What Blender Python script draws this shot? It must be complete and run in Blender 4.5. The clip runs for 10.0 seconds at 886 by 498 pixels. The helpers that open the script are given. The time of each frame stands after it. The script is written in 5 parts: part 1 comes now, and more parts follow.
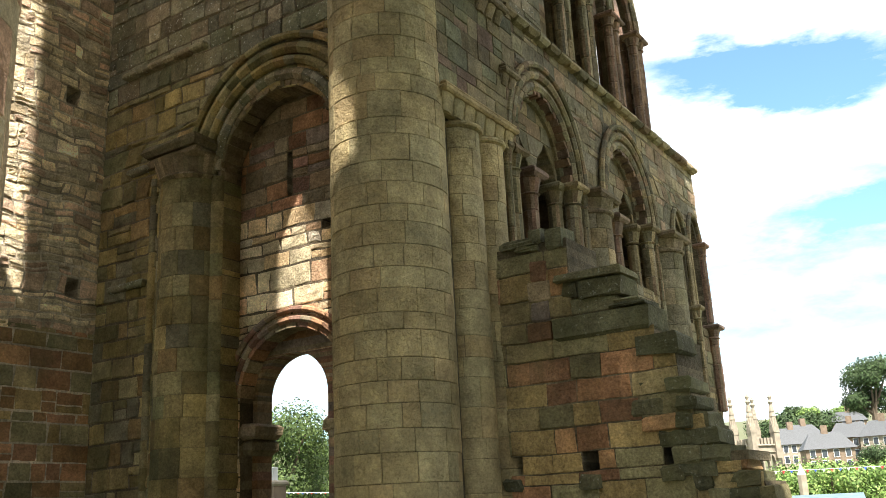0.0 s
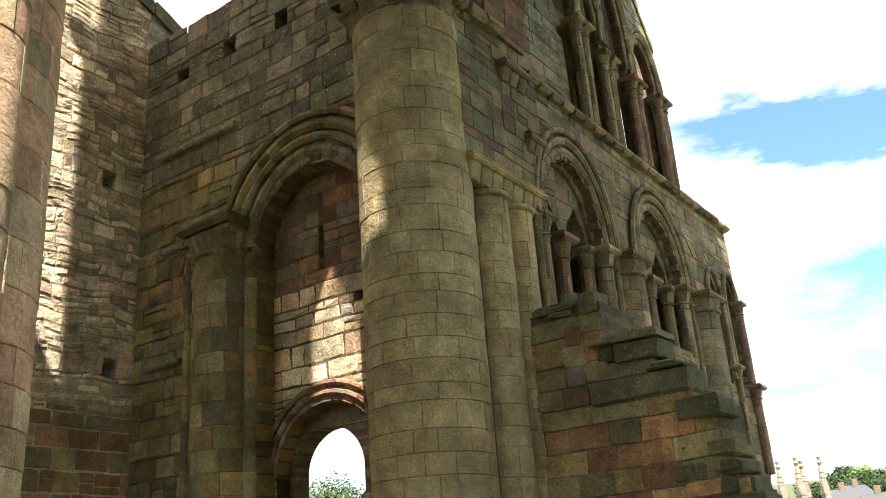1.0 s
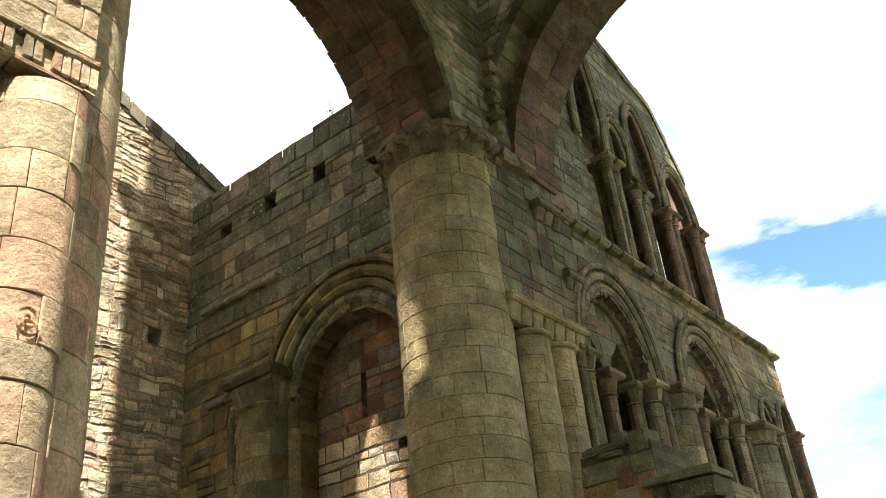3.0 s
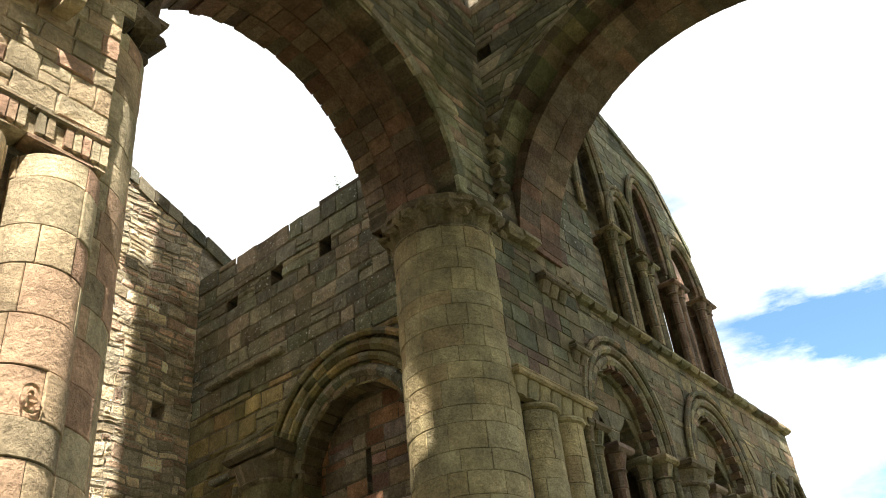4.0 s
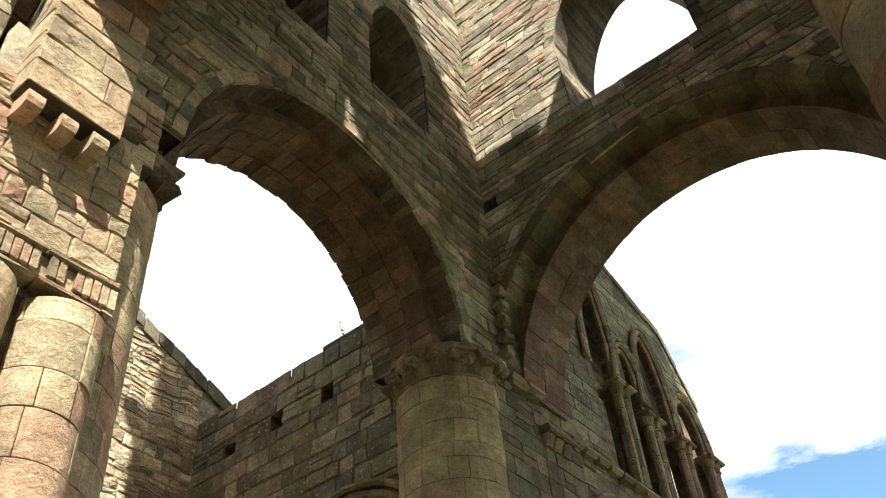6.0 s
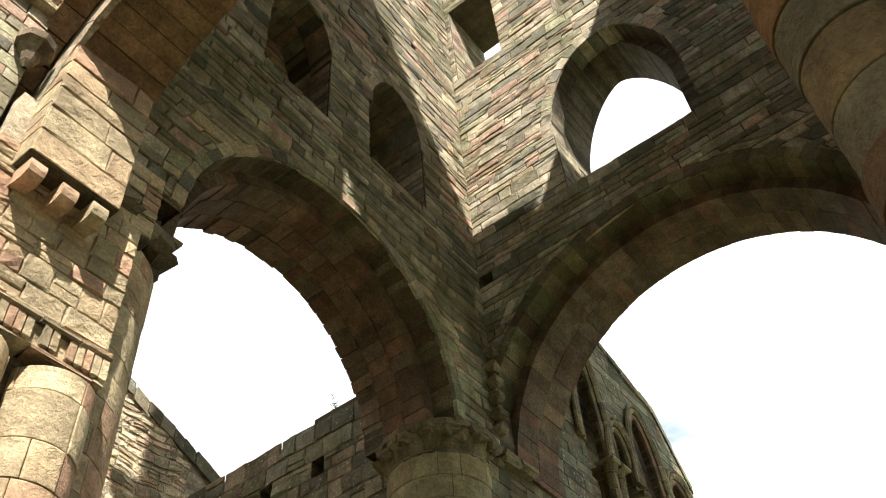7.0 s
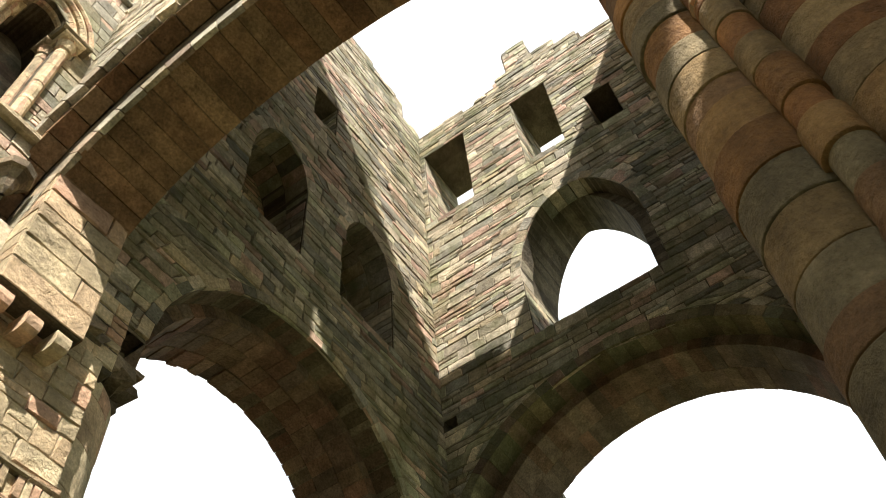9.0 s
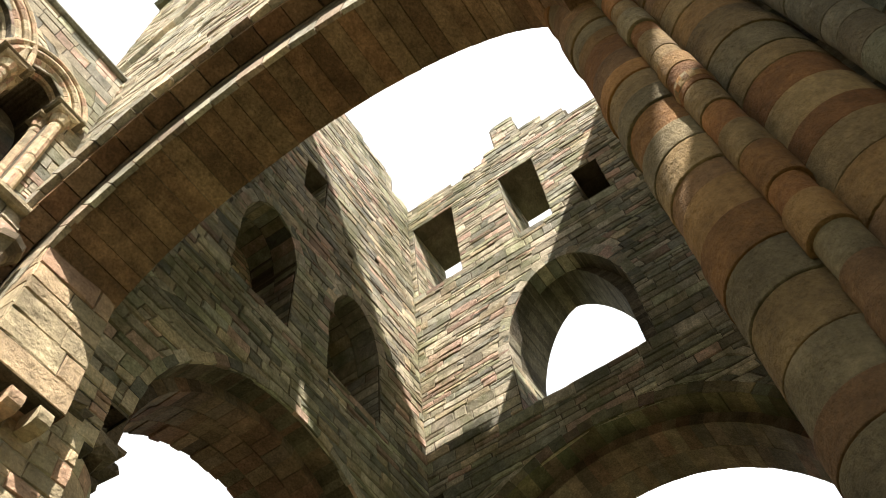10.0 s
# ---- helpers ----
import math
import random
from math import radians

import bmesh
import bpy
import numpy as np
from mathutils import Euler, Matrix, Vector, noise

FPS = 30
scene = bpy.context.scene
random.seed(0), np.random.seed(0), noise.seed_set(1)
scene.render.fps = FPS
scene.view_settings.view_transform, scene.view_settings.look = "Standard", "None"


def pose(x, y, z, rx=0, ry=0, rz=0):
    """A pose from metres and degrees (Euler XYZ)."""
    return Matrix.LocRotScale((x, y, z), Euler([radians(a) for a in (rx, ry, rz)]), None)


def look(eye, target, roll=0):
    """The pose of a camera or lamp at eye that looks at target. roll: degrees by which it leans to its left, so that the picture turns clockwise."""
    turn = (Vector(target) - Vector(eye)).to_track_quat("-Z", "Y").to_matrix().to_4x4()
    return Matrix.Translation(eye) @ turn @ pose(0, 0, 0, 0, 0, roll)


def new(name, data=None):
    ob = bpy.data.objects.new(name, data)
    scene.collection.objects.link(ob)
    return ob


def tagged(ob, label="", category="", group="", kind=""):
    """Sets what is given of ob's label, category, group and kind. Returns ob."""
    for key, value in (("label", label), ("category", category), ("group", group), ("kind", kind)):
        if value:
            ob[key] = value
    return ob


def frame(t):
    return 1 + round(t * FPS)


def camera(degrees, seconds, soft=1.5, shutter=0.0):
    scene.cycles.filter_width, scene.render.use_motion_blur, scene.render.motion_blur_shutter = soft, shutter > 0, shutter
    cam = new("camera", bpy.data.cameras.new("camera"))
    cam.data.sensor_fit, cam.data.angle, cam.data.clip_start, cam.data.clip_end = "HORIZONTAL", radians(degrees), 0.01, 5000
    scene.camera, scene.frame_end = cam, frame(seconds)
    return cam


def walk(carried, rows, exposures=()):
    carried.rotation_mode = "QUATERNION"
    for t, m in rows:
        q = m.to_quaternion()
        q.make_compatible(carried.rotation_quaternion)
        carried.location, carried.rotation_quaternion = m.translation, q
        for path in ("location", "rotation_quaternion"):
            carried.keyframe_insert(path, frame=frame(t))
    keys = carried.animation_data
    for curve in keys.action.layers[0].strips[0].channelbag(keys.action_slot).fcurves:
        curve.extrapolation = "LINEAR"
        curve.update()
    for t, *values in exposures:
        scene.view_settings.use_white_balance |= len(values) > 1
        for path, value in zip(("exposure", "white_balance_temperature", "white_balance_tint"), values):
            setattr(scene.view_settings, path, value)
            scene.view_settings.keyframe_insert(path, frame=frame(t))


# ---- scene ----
cam = camera(52.07, 10.0, soft=0.85)
# seconds, x, y, z, heading (to the left of north), upward tilt, roll
PATH = [
    (0.0, 0.000, 0.000, 1.600, -57.68, 16.17, -2.88),
    (0.5, 0.006, -0.004, 1.607, -56.86, 18.20, -3.52),
    (1.0, 0.011, -0.009, 1.614, -55.80, 20.55, -4.33),
    (1.5, 0.014, -0.013, 1.621, -54.93, 22.75, -4.95),
    (2.0, 0.015, -0.019, 1.628, -54.27, 25.12, -5.53),
    (2.5, 0.015, -0.024, 1.635, -53.96, 27.33, -5.89),
    (4.0, 0.006, -0.042, 1.653, -53.97, 34.14, -6.40),
    (4.5, -0.000, -0.048, 1.659, -54.12, 36.33, -6.28),
    (5.0, -0.008, -0.055, 1.665, -54.32, 38.75, -6.09),
    (5.5, -0.017, -0.062, 1.670, -54.53, 41.01, -5.87),
    (7.0, -0.055, -0.086, 1.686, -55.87, 47.82, -5.31),
    (7.5, -0.070, -0.094, 1.691, -56.72, 49.85, -5.32),
    (8.0, -0.087, -0.103, 1.695, -57.93, 52.02, -5.52),
    (8.5, -0.106, -0.112, 1.700, -59.17, 54.04, -5.83),
    (9.0, -0.126, -0.121, 1.704, -60.59, 56.25, -6.46),
    (9.5, -0.148, -0.131, 1.708, -61.87, 58.35, -7.18),
    (10.0, -0.171, -0.141, 1.712, -63.15, 60.62, -8.18),
]
walk(cam, [(t, look((x, y, z), (x - math.sin(radians(a)) * math.cos(radians(b)), y + math.cos(radians(a)) * math.cos(radians(b)),
                                z + math.sin(radians(b))), r)) for t, x, y, z, a, b, r in PATH],
     exposures=((0.0, 1.62), (2.5, 1.54), (4.5, 1.41), (7.0, 1.36), (10.0, 1.34)))

# ---- world, sun ----
SUN_DIR = Vector((0.535, 0.483, -1.0)).normalized()
sun_data = bpy.data.lights.new("sun", "SUN")
sun_data.energy, sun_data.angle, sun_data.color = 5.0, radians(0.53), (1.0, 0.945, 0.87)
sun = new("sun", sun_data)
sun.matrix_world = look((0, 0, 60), Vector((0, 0, 60)) + SUN_DIR)
world = bpy.data.worlds.new("sky")
scene.world = world
world.use_nodes = True
wn, wl = world.node_tree.nodes, world.node_tree.links
wn.clear()
sky = wn.new("ShaderNodeTexSky")
sky.sky_type, sky.sun_disc = "NISHITA", False
sky.sun_elevation, sky.sun_rotation = math.asin(-SUN_DIR.z), math.atan2(-SUN_DIR.x, -SUN_DIR.y)
sky_tone = wn.new("ShaderNodeMix")
sky_tone.data_type, sky_tone.blend_type = "RGBA", "MULTIPLY"
sky_tone.inputs[0].default_value = 1.0
sky_tone.inputs[7].default_value = (0.15, 0.185, 0.18, 1)
coords = wn.new("ShaderNodeTexCoord")
stretch = wn.new("ShaderNodeMapping")
stretch.inputs["Scale"].default_value = (1.0, 1.0, 3.0)
cloud = wn.new("ShaderNodeTexNoise")
cloud.inputs["Scale"].default_value, cloud.inputs["Detail"].default_value, cloud.inputs["Roughness"].default_value = 2.6, 9.0, 0.62
cover = wn.new("ShaderNodeValToRGB")
cover.color_ramp.elements[0].position, cover.color_ramp.elements[1].position = 0.44, 0.69
mixed = wn.new("ShaderNodeMix")
mixed.data_type = "RGBA"
mixed.inputs[7].default_value = (1.0, 1.02, 1.04, 1)
back = wn.new("ShaderNodeBackground")
back.inputs["Strength"].default_value = 0.60
wout = wn.new("ShaderNodeOutputWorld")
wl.new(coords.outputs["Generated"], stretch.inputs["Vector"])
wl.new(stretch.outputs[0], cloud.inputs["Vector"])
rise = wn.new("ShaderNodeSeparateXYZ")      # the cloud closes overhead
lift = wn.new("ShaderNodeMath")
lift.operation, lift.inputs[1].default_value = "MULTIPLY_ADD", 0.34
wl.new(coords.outputs["Generated"], rise.inputs[0])
wl.new(rise.outputs["Z"], lift.inputs[0])
wl.new(cloud.outputs["Fac"], lift.inputs[2])
# a long break in the cloud, low in the east, and a thin one under it
open_sky = lift.outputs[0]
for centre, spread, depth in (((0.885, 0.17, 0.425), (1.0, 4.6, 24.0), 0.33), ((0.955, 0.10, 0.275), (1.0, 6.5, 26.0), 0.20)):
    from_gap, long, fall, less = wn.new("ShaderNodeVectorMath"), wn.new("ShaderNodeVectorMath"), wn.new("ShaderNodeMapRange"), wn.new("ShaderNodeMath")
    from_gap.operation, from_gap.inputs[1].default_value = "MULTIPLY_ADD", (0.22, 0.22, 0.22)
    shifted = wn.new("ShaderNodeVectorMath")
    shifted.operation, shifted.inputs[1].default_value = "SUBTRACT", [c + 0.11 for c in centre]
    long.operation, long.inputs[1].default_value = "MULTIPLY", spread
    size = wn.new("ShaderNodeVectorMath")
    size.operation = "LENGTH"
    fall.interpolation_type = "SMOOTHSTEP"
    fall.inputs["From Min"].default_value, fall.inputs["From Max"].default_value = 0.0, 1.0
    fall.inputs["To Min"].default_value, fall.inputs["To Max"].default_value = depth, 0.0
    less.operation = "SUBTRACT"
    wl.new(coords.outputs["Generated"], shifted.inputs[0])
    wl.new(cloud.outputs["Color"], from_gap.inputs[0])
    wl.new(shifted.outputs[0], from_gap.inputs[2])
    wl.new(from_gap.outputs[0], long.inputs[0])
    wl.new(long.outputs[0], size.inputs[0])
    wl.new(size.outputs["Value"], fall.inputs["Value"])
    wl.new(open_sky, less.inputs[0])
    wl.new(fall.outputs[0], less.inputs[1])
    open_sky = less.outputs[0]
wl.new(open_sky, cover.inputs["Fac"])
wl.new(sky.outputs[0], sky_tone.inputs[6])
wl.new(cover.outputs["Color"], mixed.inputs[0])
wl.new(sky_tone.outputs[2], mixed.inputs[6])
wl.new(mixed.outputs[2], back.inputs["Color"])
wl.new(back.outputs[0], wout.inputs["Surface"])


# ---- materials ----
def stone(name, palette, mottle=1.6, bump=0.5, rough=0.92, green=0.25, spots=0.0, vary=1.0, gain=1.38, grain=1.0, calm=0.3):
    """Weathered stone; the tint of each block is drawn from the palette."""
    m = bpy.data.materials.new(name)
    m.use_nodes = True
    n, l = m.node_tree.nodes, m.node_tree.links
    bsdf = n["Principled BSDF"]
    bsdf.inputs["Roughness"].default_value = rough
    bsdf.inputs["Specular IOR Level"].default_value = 0.2
    geo, info, tc = n.new("ShaderNodeNewGeometry"), n.new("ShaderNodeObjectInfo"), n.new("ShaderNodeTexCoord")
    add, fract = n.new("ShaderNodeMath"), n.new("ShaderNodeMath")
    fract.operation = "FRACT"
    l.new(geo.outputs["Random Per Island"], add.inputs[0])
    l.new(info.outputs["Random"], add.inputs[1])
    l.new(add.outputs[0], fract.inputs[0])
    ramp = n.new("ShaderNodeValToRGB")
    ramp.color_ramp.interpolation = "CONSTANT"
    el = ramp.color_ramp.elements
    while len(el) < len(palette):
        el.new(0.5)
    middle = [sum(c[k] for c in palette) / len(palette) for k in range(3)]
    for i, c in enumerate(palette):
        el[i].position = i / len(palette)
        el[i].color = (*[gain * k * ((1 - calm) * q + calm * mean) for q, mean, k in zip(c, middle, (1.025, 1.02, 1.075))], 1)
    l.new(fract.outputs[0], ramp.inputs["Fac"])

    runs = n.new("ShaderNodeVectorMath")        # damp runs down the wall
    runs.operation, runs.inputs[1].default_value = "MULTIPLY", (1.0, 1.0, 0.35)
    l.new(geo.outputs["Position"], runs.inputs[0])

    def layer(scale, detail, lo, hi, rgh=0.6, where=None):
        t, r = n.new("ShaderNodeTexNoise"), n.new("ShaderNodeMapRange")
        t.inputs["Scale"].default_value, t.inputs["Detail"].default_value, t.inputs["Roughness"].default_value = scale, detail, rgh
        l.new(where or geo.outputs["Position"], t.inputs["Vector"])
        l.new(t.outputs["Fac"], r.inputs["Value"])
        r.inputs["From Min"].default_value, r.inputs["From Max"].default_value = 0.3, 0.7
        r.inputs["To Min"].default_value, r.inputs["To Max"].default_value = lo, hi
        return t, r

    def mix(kind, fac, a, b):
        x = n.new("ShaderNodeMix")
        x.data_type, x.blend_type = "RGBA", kind
        for sock, v in ((x.inputs[0], fac), (x.inputs[6], a), (x.inputs[7], b)):
            if isinstance(v, (int, float)):
                sock.default_value = v
            elif isinstance(v, tuple):
                sock.default_value = (*v, 1)
            else:
                l.new(v, sock)
        return x.outputs[2]

    fine, fine_r = layer(30.0, 6.0, 1 - 0.42 * grain, 1 + 0.32 * grain, 0.7)
    broad, broad_r = layer(mottle, 4.0, 0.62, 1.3)
    algae, algae_r = layer(1.3, 7.0, -0.8, 1.2, 0.7, runs.outputs[0])
    again, tone = n.new("ShaderNodeMath"), n.new("ShaderNodeMapRange")
    again.operation, again.inputs[1].default_value = "MULTIPLY", 7.31
    frac2 = n.new("ShaderNodeMath")
    frac2.operation = "FRACT"
    l.new(fract.outputs[0], again.inputs[0])
    l.new(again.outputs[0], frac2.inputs[0])
    l.new(frac2.outputs[0], tone.inputs["Value"])
    tone.inputs["To Min"].default_value, tone.inputs["To Max"].default_value = 1 - 0.42 * vary, 1 + 0.30 * vary
    col = mix("MULTIPLY", 1.0, ramp.outputs["Color"], fine_r.outputs[0])
    col = mix("MULTIPLY", 1.0, col, tone.outputs[0])
    stain, stain_r = layer(5.0, 8.0, 1 - 0.55 * min(1, grain + 0.2), 1.3, 0.75)
    col = mix("MULTIPLY", 0.8, col, stain_r.outputs[0])
    col = mix("MULTIPLY", 1.0, col, broad_r.outputs[0])
    gr = n.new("ShaderNodeMath")
    gr.operation, gr.use_clamp = "MULTIPLY", True
    l.new(algae_r.outputs[0], gr.inputs[0])
    gr.inputs[1].default_value = green
    col = mix("MIX", gr.outputs[0], col, (0.13, 0.13, 0.055))
    if spots:
        vor, sr = n.new("ShaderNodeTexNoise"), n.new("ShaderNodeMapRange")
        vor.inputs["Scale"].default_value, vor.inputs["Detail"].default_value = 21.0, 2.0
        l.new(geo.outputs["Position"], vor.inputs["Vector"])
        sr.inputs["From Min"].default_value, sr.inputs["From Max"].default_value = 0.66, 0.69
        sr.inputs["To Max"].default_value = spots
        l.new(vor.outputs["Fac"], sr.inputs["Value"])
        patch, patch_r = layer(1.1, 4.0, -0.2, 1.5)     # lichen grows in patches
        patch_r.clamp = True
        held, spot = n.new("ShaderNodeClamp"), n.new("ShaderNodeMath")
        spot.operation = "MULTIPLY"
        l.new(patch_r.outputs[0], held.inputs[0])
        l.new(held.outputs[0], spot.inputs[0])
        l.new(sr.outputs[0], spot.inputs[1])
        col = mix("MIX", spot.outputs[0], col, (0.56, 0.56, 0.50))
    l.new(col, bsdf.inputs["Base Color"])
    pits = n.new("ShaderNodeTexNoise")
    pits.inputs["Scale"].default_value, pits.inputs["Detail"].default_value, pits.inputs["Roughness"].default_value = 7.0, 8.0, 0.65
    l.new(geo.outputs["Position"], pits.inputs["Vector"])
    bmp = n.new("ShaderNodeBump")
    bmp.inputs["Strength"].default_value, bmp.inputs["Distance"].default_value = min(1.0, bump * 1.6), 0.07
    l.new(pits.outputs["Fac"], bmp.inputs["Height"])
    rough_skin, skin = n.new("ShaderNodeTexNoise"), n.new("ShaderNodeBump")
    rough_skin.inputs["Scale"].default_value, rough_skin.inputs["Detail"].default_value, rough_skin.inputs["Roughness"].default_value = 34.0, 5.0, 0.7
    skin.inputs["Strength"].default_value, skin.inputs["Distance"].default_value = min(1.0, bump * 1.2), 0.018
    l.new(geo.outputs["Position"], rough_skin.inputs["Vector"])
    l.new(rough_skin.outputs["Fac"], skin.inputs["Height"])
    l.new(bmp.outputs[0], skin.inputs["Normal"])
    l.new(skin.outputs[0], bsdf.inputs["Normal"])
    return m


ASHLAR = stone("ashlar", [(0.42, 0.32, 0.13), (0.33, 0.28, 0.13), (0.25, 0.25, 0.12), (0.46, 0.34, 0.12), (0.38, 0.24, 0.10), (0.27, 0.25, 0.17), (0.38, 0.33, 0.17), (0.32, 0.25, 0.12)], gain=0.86, green=0.45)
WARM = stone("warm_sandstone", [(0.47, 0.34, 0.195), (0.43, 0.36, 0.21), (0.46, 0.26, 0.165), (0.47, 0.40, 0.24), (0.40, 0.33, 0.195), (0.47, 0.30, 0.18), (0.47, 0.36, 0.205)], calm=0.35, green=0.05, vary=0.6, grain=0.7, gain=1.2)
COLUMN = stone("column_sandstone", [(0.37, 0.285, 0.135), (0.325, 0.265, 0.14), (0.38, 0.305, 0.15), (0.29, 0.265, 0.155), (0.39, 0.27, 0.13), (0.335, 0.29, 0.155)], calm=0.6, green=0.12, vary=0.32, grain=0.7, gain=1.18)
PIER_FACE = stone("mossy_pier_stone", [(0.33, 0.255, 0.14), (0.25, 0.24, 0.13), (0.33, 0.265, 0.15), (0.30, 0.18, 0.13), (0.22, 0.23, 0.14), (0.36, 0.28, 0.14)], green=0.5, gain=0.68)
PALE = stone("pale_sandstone", [(0.42, 0.35, 0.22), (0.38, 0.27, 0.18), (0.43, 0.37, 0.24), (0.34, 0.31, 0.23), (0.42, 0.33, 0.21), (0.39, 0.36, 0.25)], green=0.12, vary=0.8, gain=1.3)
SHAFT = stone("shaft_sandstone", [(0.56, 0.28, 0.09), (0.47, 0.32, 0.14), (0.54, 0.36, 0.15), (0.48, 0.22, 0.07), (0.42, 0.33, 0.17), (0.54, 0.31, 0.11), (0.44, 0.25, 0.11)], green=0.0, calm=0.05, vary=0.8, grain=0.6, gain=0.5)
SHAFT_GREY = stone("grey_green_shaft_stone", [(0.44, 0.34, 0.19), (0.37, 0.34, 0.20), (0.46, 0.31, 0.14), (0.40, 0.35, 0.22), (0.44, 0.26, 0.11), (0.36, 0.30, 0.18)], green=0.08, calm=0.1, vary=0.8, grain=0.6, gain=0.5)
CHOIR_RED = stone("choir_red_shaft_stone", [(0.31, 0.18, 0.12), (0.24, 0.17, 0.13), (0.28, 0.21, 0.14), (0.33, 0.21, 0.12)], green=0.1, vary=0.7, grain=0.7, gain=0.85)
STUB = stone("stub_sandstone", [(0.42, 0.30, 0.12), (0.33, 0.15, 0.075), (0.20, 0.195, 0.10), (0.44, 0.31, 0.12), (0.26, 0.12, 0.07), (0.36, 0.29, 0.14), (0.24, 0.23, 0.12), (0.38, 0.20, 0.09)], green=0.4, gain=1.25)
SLAB = stone("mossy_slab", [(0.17, 0.16, 0.085), (0.21, 0.19, 0.10), (0.14, 0.135, 0.08)], green=0.6, spots=0.3, gain=0.95)
JOINT = stone("column_joint", [(0.21, 0.17, 0.10), (0.24, 0.19, 0.115)], green=0.1, bump=0.8, gain=0.9)
TOWER = stone("tower_rubble", [(0.33, 0.285, 0.19), (0.39, 0.345, 0.225), (0.23, 0.225, 0.165), (0.40, 0.26, 0.185), (0.30, 0.29, 0.175), (0.36, 0.31, 0.22), (0.19, 0.18, 0.14), (0.38, 0.30, 0.18), (0.42, 0.36, 0.25)], calm=0.2, green=0.68, vary=1.0, gain=1.42)
RUBBLE = stone("rubble", [(0.44, 0.345, 0.20), (0.50, 0.42, 0.25), (0.36, 0.245, 0.165), (0.55, 0.48, 0.32), (0.33, 0.285, 0.185), (0.44, 0.285, 0.185), (0.47, 0.38, 0.23)], bump=0.8, green=0.12, gain=1.8)
GREY = stone("grey_sandstone", [(0.22, 0.205, 0.135), (0.28, 0.25, 0.15), (0.17, 0.165, 0.12), (0.25, 0.19, 0.12), (0.20, 0.21, 0.125), (0.30, 0.25, 0.16)], green=0.35, spots=0.95, gain=1.0)
RED = stone("red_sandstone", [(0.35, 0.17, 0.09), (0.38, 0.27, 0.15), (0.21, 0.18, 0.155), (0.41, 0.21, 0.10), (0.35, 0.30, 0.19), (0.25, 0.13, 0.10), (0.30, 0.24, 0.14)], green=0.1, gain=1.05)
SUNLIT_BUFF = stone("sunlit_buff_sandstone", [(0.50, 0.40, 0.24), (0.54, 0.46, 0.29), (0.30, 0.28, 0.22), (0.52, 0.44, 0.29), (0.42, 0.24, 0.13), (0.40, 0.35, 0.21), (0.48, 0.33, 0.16)], calm=0.35, green=0.12, vary=0.75, gain=1.5)
# red-brown stone toned down so shade under the arches sits in the colour
SHADED_SOFFIT = stone("shaded_soffit_stone", [(0.27, 0.165, 0.10), (0.21, 0.14, 0.095), (0.29, 0.20, 0.12), (0.21, 0.16, 0.115), (0.27, 0.145, 0.09), (0.24, 0.18, 0.12)], green=0.12, vary=0.7, gain=0.82)
# orange-brown stone; bounce light and shade under the western arch are in the colour
WARM_SHADE = stone("warm_shaded_stone", [(0.38, 0.24, 0.12), (0.33, 0.20, 0.10), (0.40, 0.27, 0.14), (0.35, 0.19, 0.09)], green=0.05, vary=0.7, gain=0.75)
CHOIR = stone("choir_stone", [(0.31, 0.255, 0.14), (0.25, 0.225, 0.145), (0.37, 0.28, 0.14), (0.19, 0.17, 0.12), (0.31, 0.20, 0.12), (0.27, 0.245, 0.14), (0.35, 0.275, 0.16)], green=0.35, gain=0.9)
CARVED = stone("carved_stone", [(0.25, 0.185, 0.11), (0.21, 0.16, 0.10), (0.26, 0.21, 0.12)], green=0.35, gain=1.0)
LIME = stone("lime_mortar", [(0.36, 0.30, 0.20), (0.40, 0.34, 0.24)], green=0.06, bump=0.8, gain=1.5)
MORTAR = stone("mortar", [(0.17, 0.135, 0.085), (0.20, 0.16, 0.10)], green=0.2, bump=0.8, gain=0.95)


# ---- mesh helpers ----
def mesh_object(name, verts, faces, material, parent=None, label="", smooth=False):
    me = bpy.data.meshes.new(name)
    me.from_pydata([tuple(v) for v in verts], [], faces)
    me.materials.append(material)
    me.update()
    if smooth:
        me.polygons.foreach_set("use_smooth", [True] * len(me.polygons))
    ob = new(name, me)
    if parent is not None:
        ob.parent = parent
    if label:
        ob["label"] = label
    return ob


class Soup:
    """Vertices and faces of many loose pieces."""

    def __init__(self):
        self.v, self.f = [], []

    def add(self, verts, faces):
        k = len(self.v)
        self.v += verts
        self.f += [tuple(i + k for i in f) for f in faces]

    def put(self, name, material, parent=None, kind="", label="", smooth=False):
        ob = mesh_object(name, self.v, self.f, material, parent, label, smooth)
        if kind:
            ob["kind"] = kind
        return ob


class Plane:
    """A wall face: o is the foot at u = 0, udir runs along it, ndir points out of it."""

    def __init__(self, o, udir, ndir, sway=0.0):
        self.o, self.u, self.n, self.sway = Vector(o), Vector(udir), Vector(ndir), sway
        self.flip = self.u.cross(Vector((0, 0, 1))).dot(self.n) < 0

    def __call__(self, u, v, d=0.0):
        return self.o + self.u * u + Vector((0, 0, v)) + self.n * d


class WavyPlane(Plane):
    """A wall face whose courses wander up and down by its sway."""

    def __call__(self, u, v, d=0.0):
        a = self.sway
        dv = a * (math.sin(1.7 * u + 0.9 * v) + 0.7 * math.sin(4.6 * u - 1.3 * v + 2.0) + 0.45 * math.sin(9.7 * u + 3.1 * v))
        du = a * (math.sin(3.3 * v + 1.1 * u) + 0.6 * math.sin(7.9 * v - 2.0 * u))
        return self.o + self.u * (u + du) + Vector((0, 0, v + dv)) + self.n * d


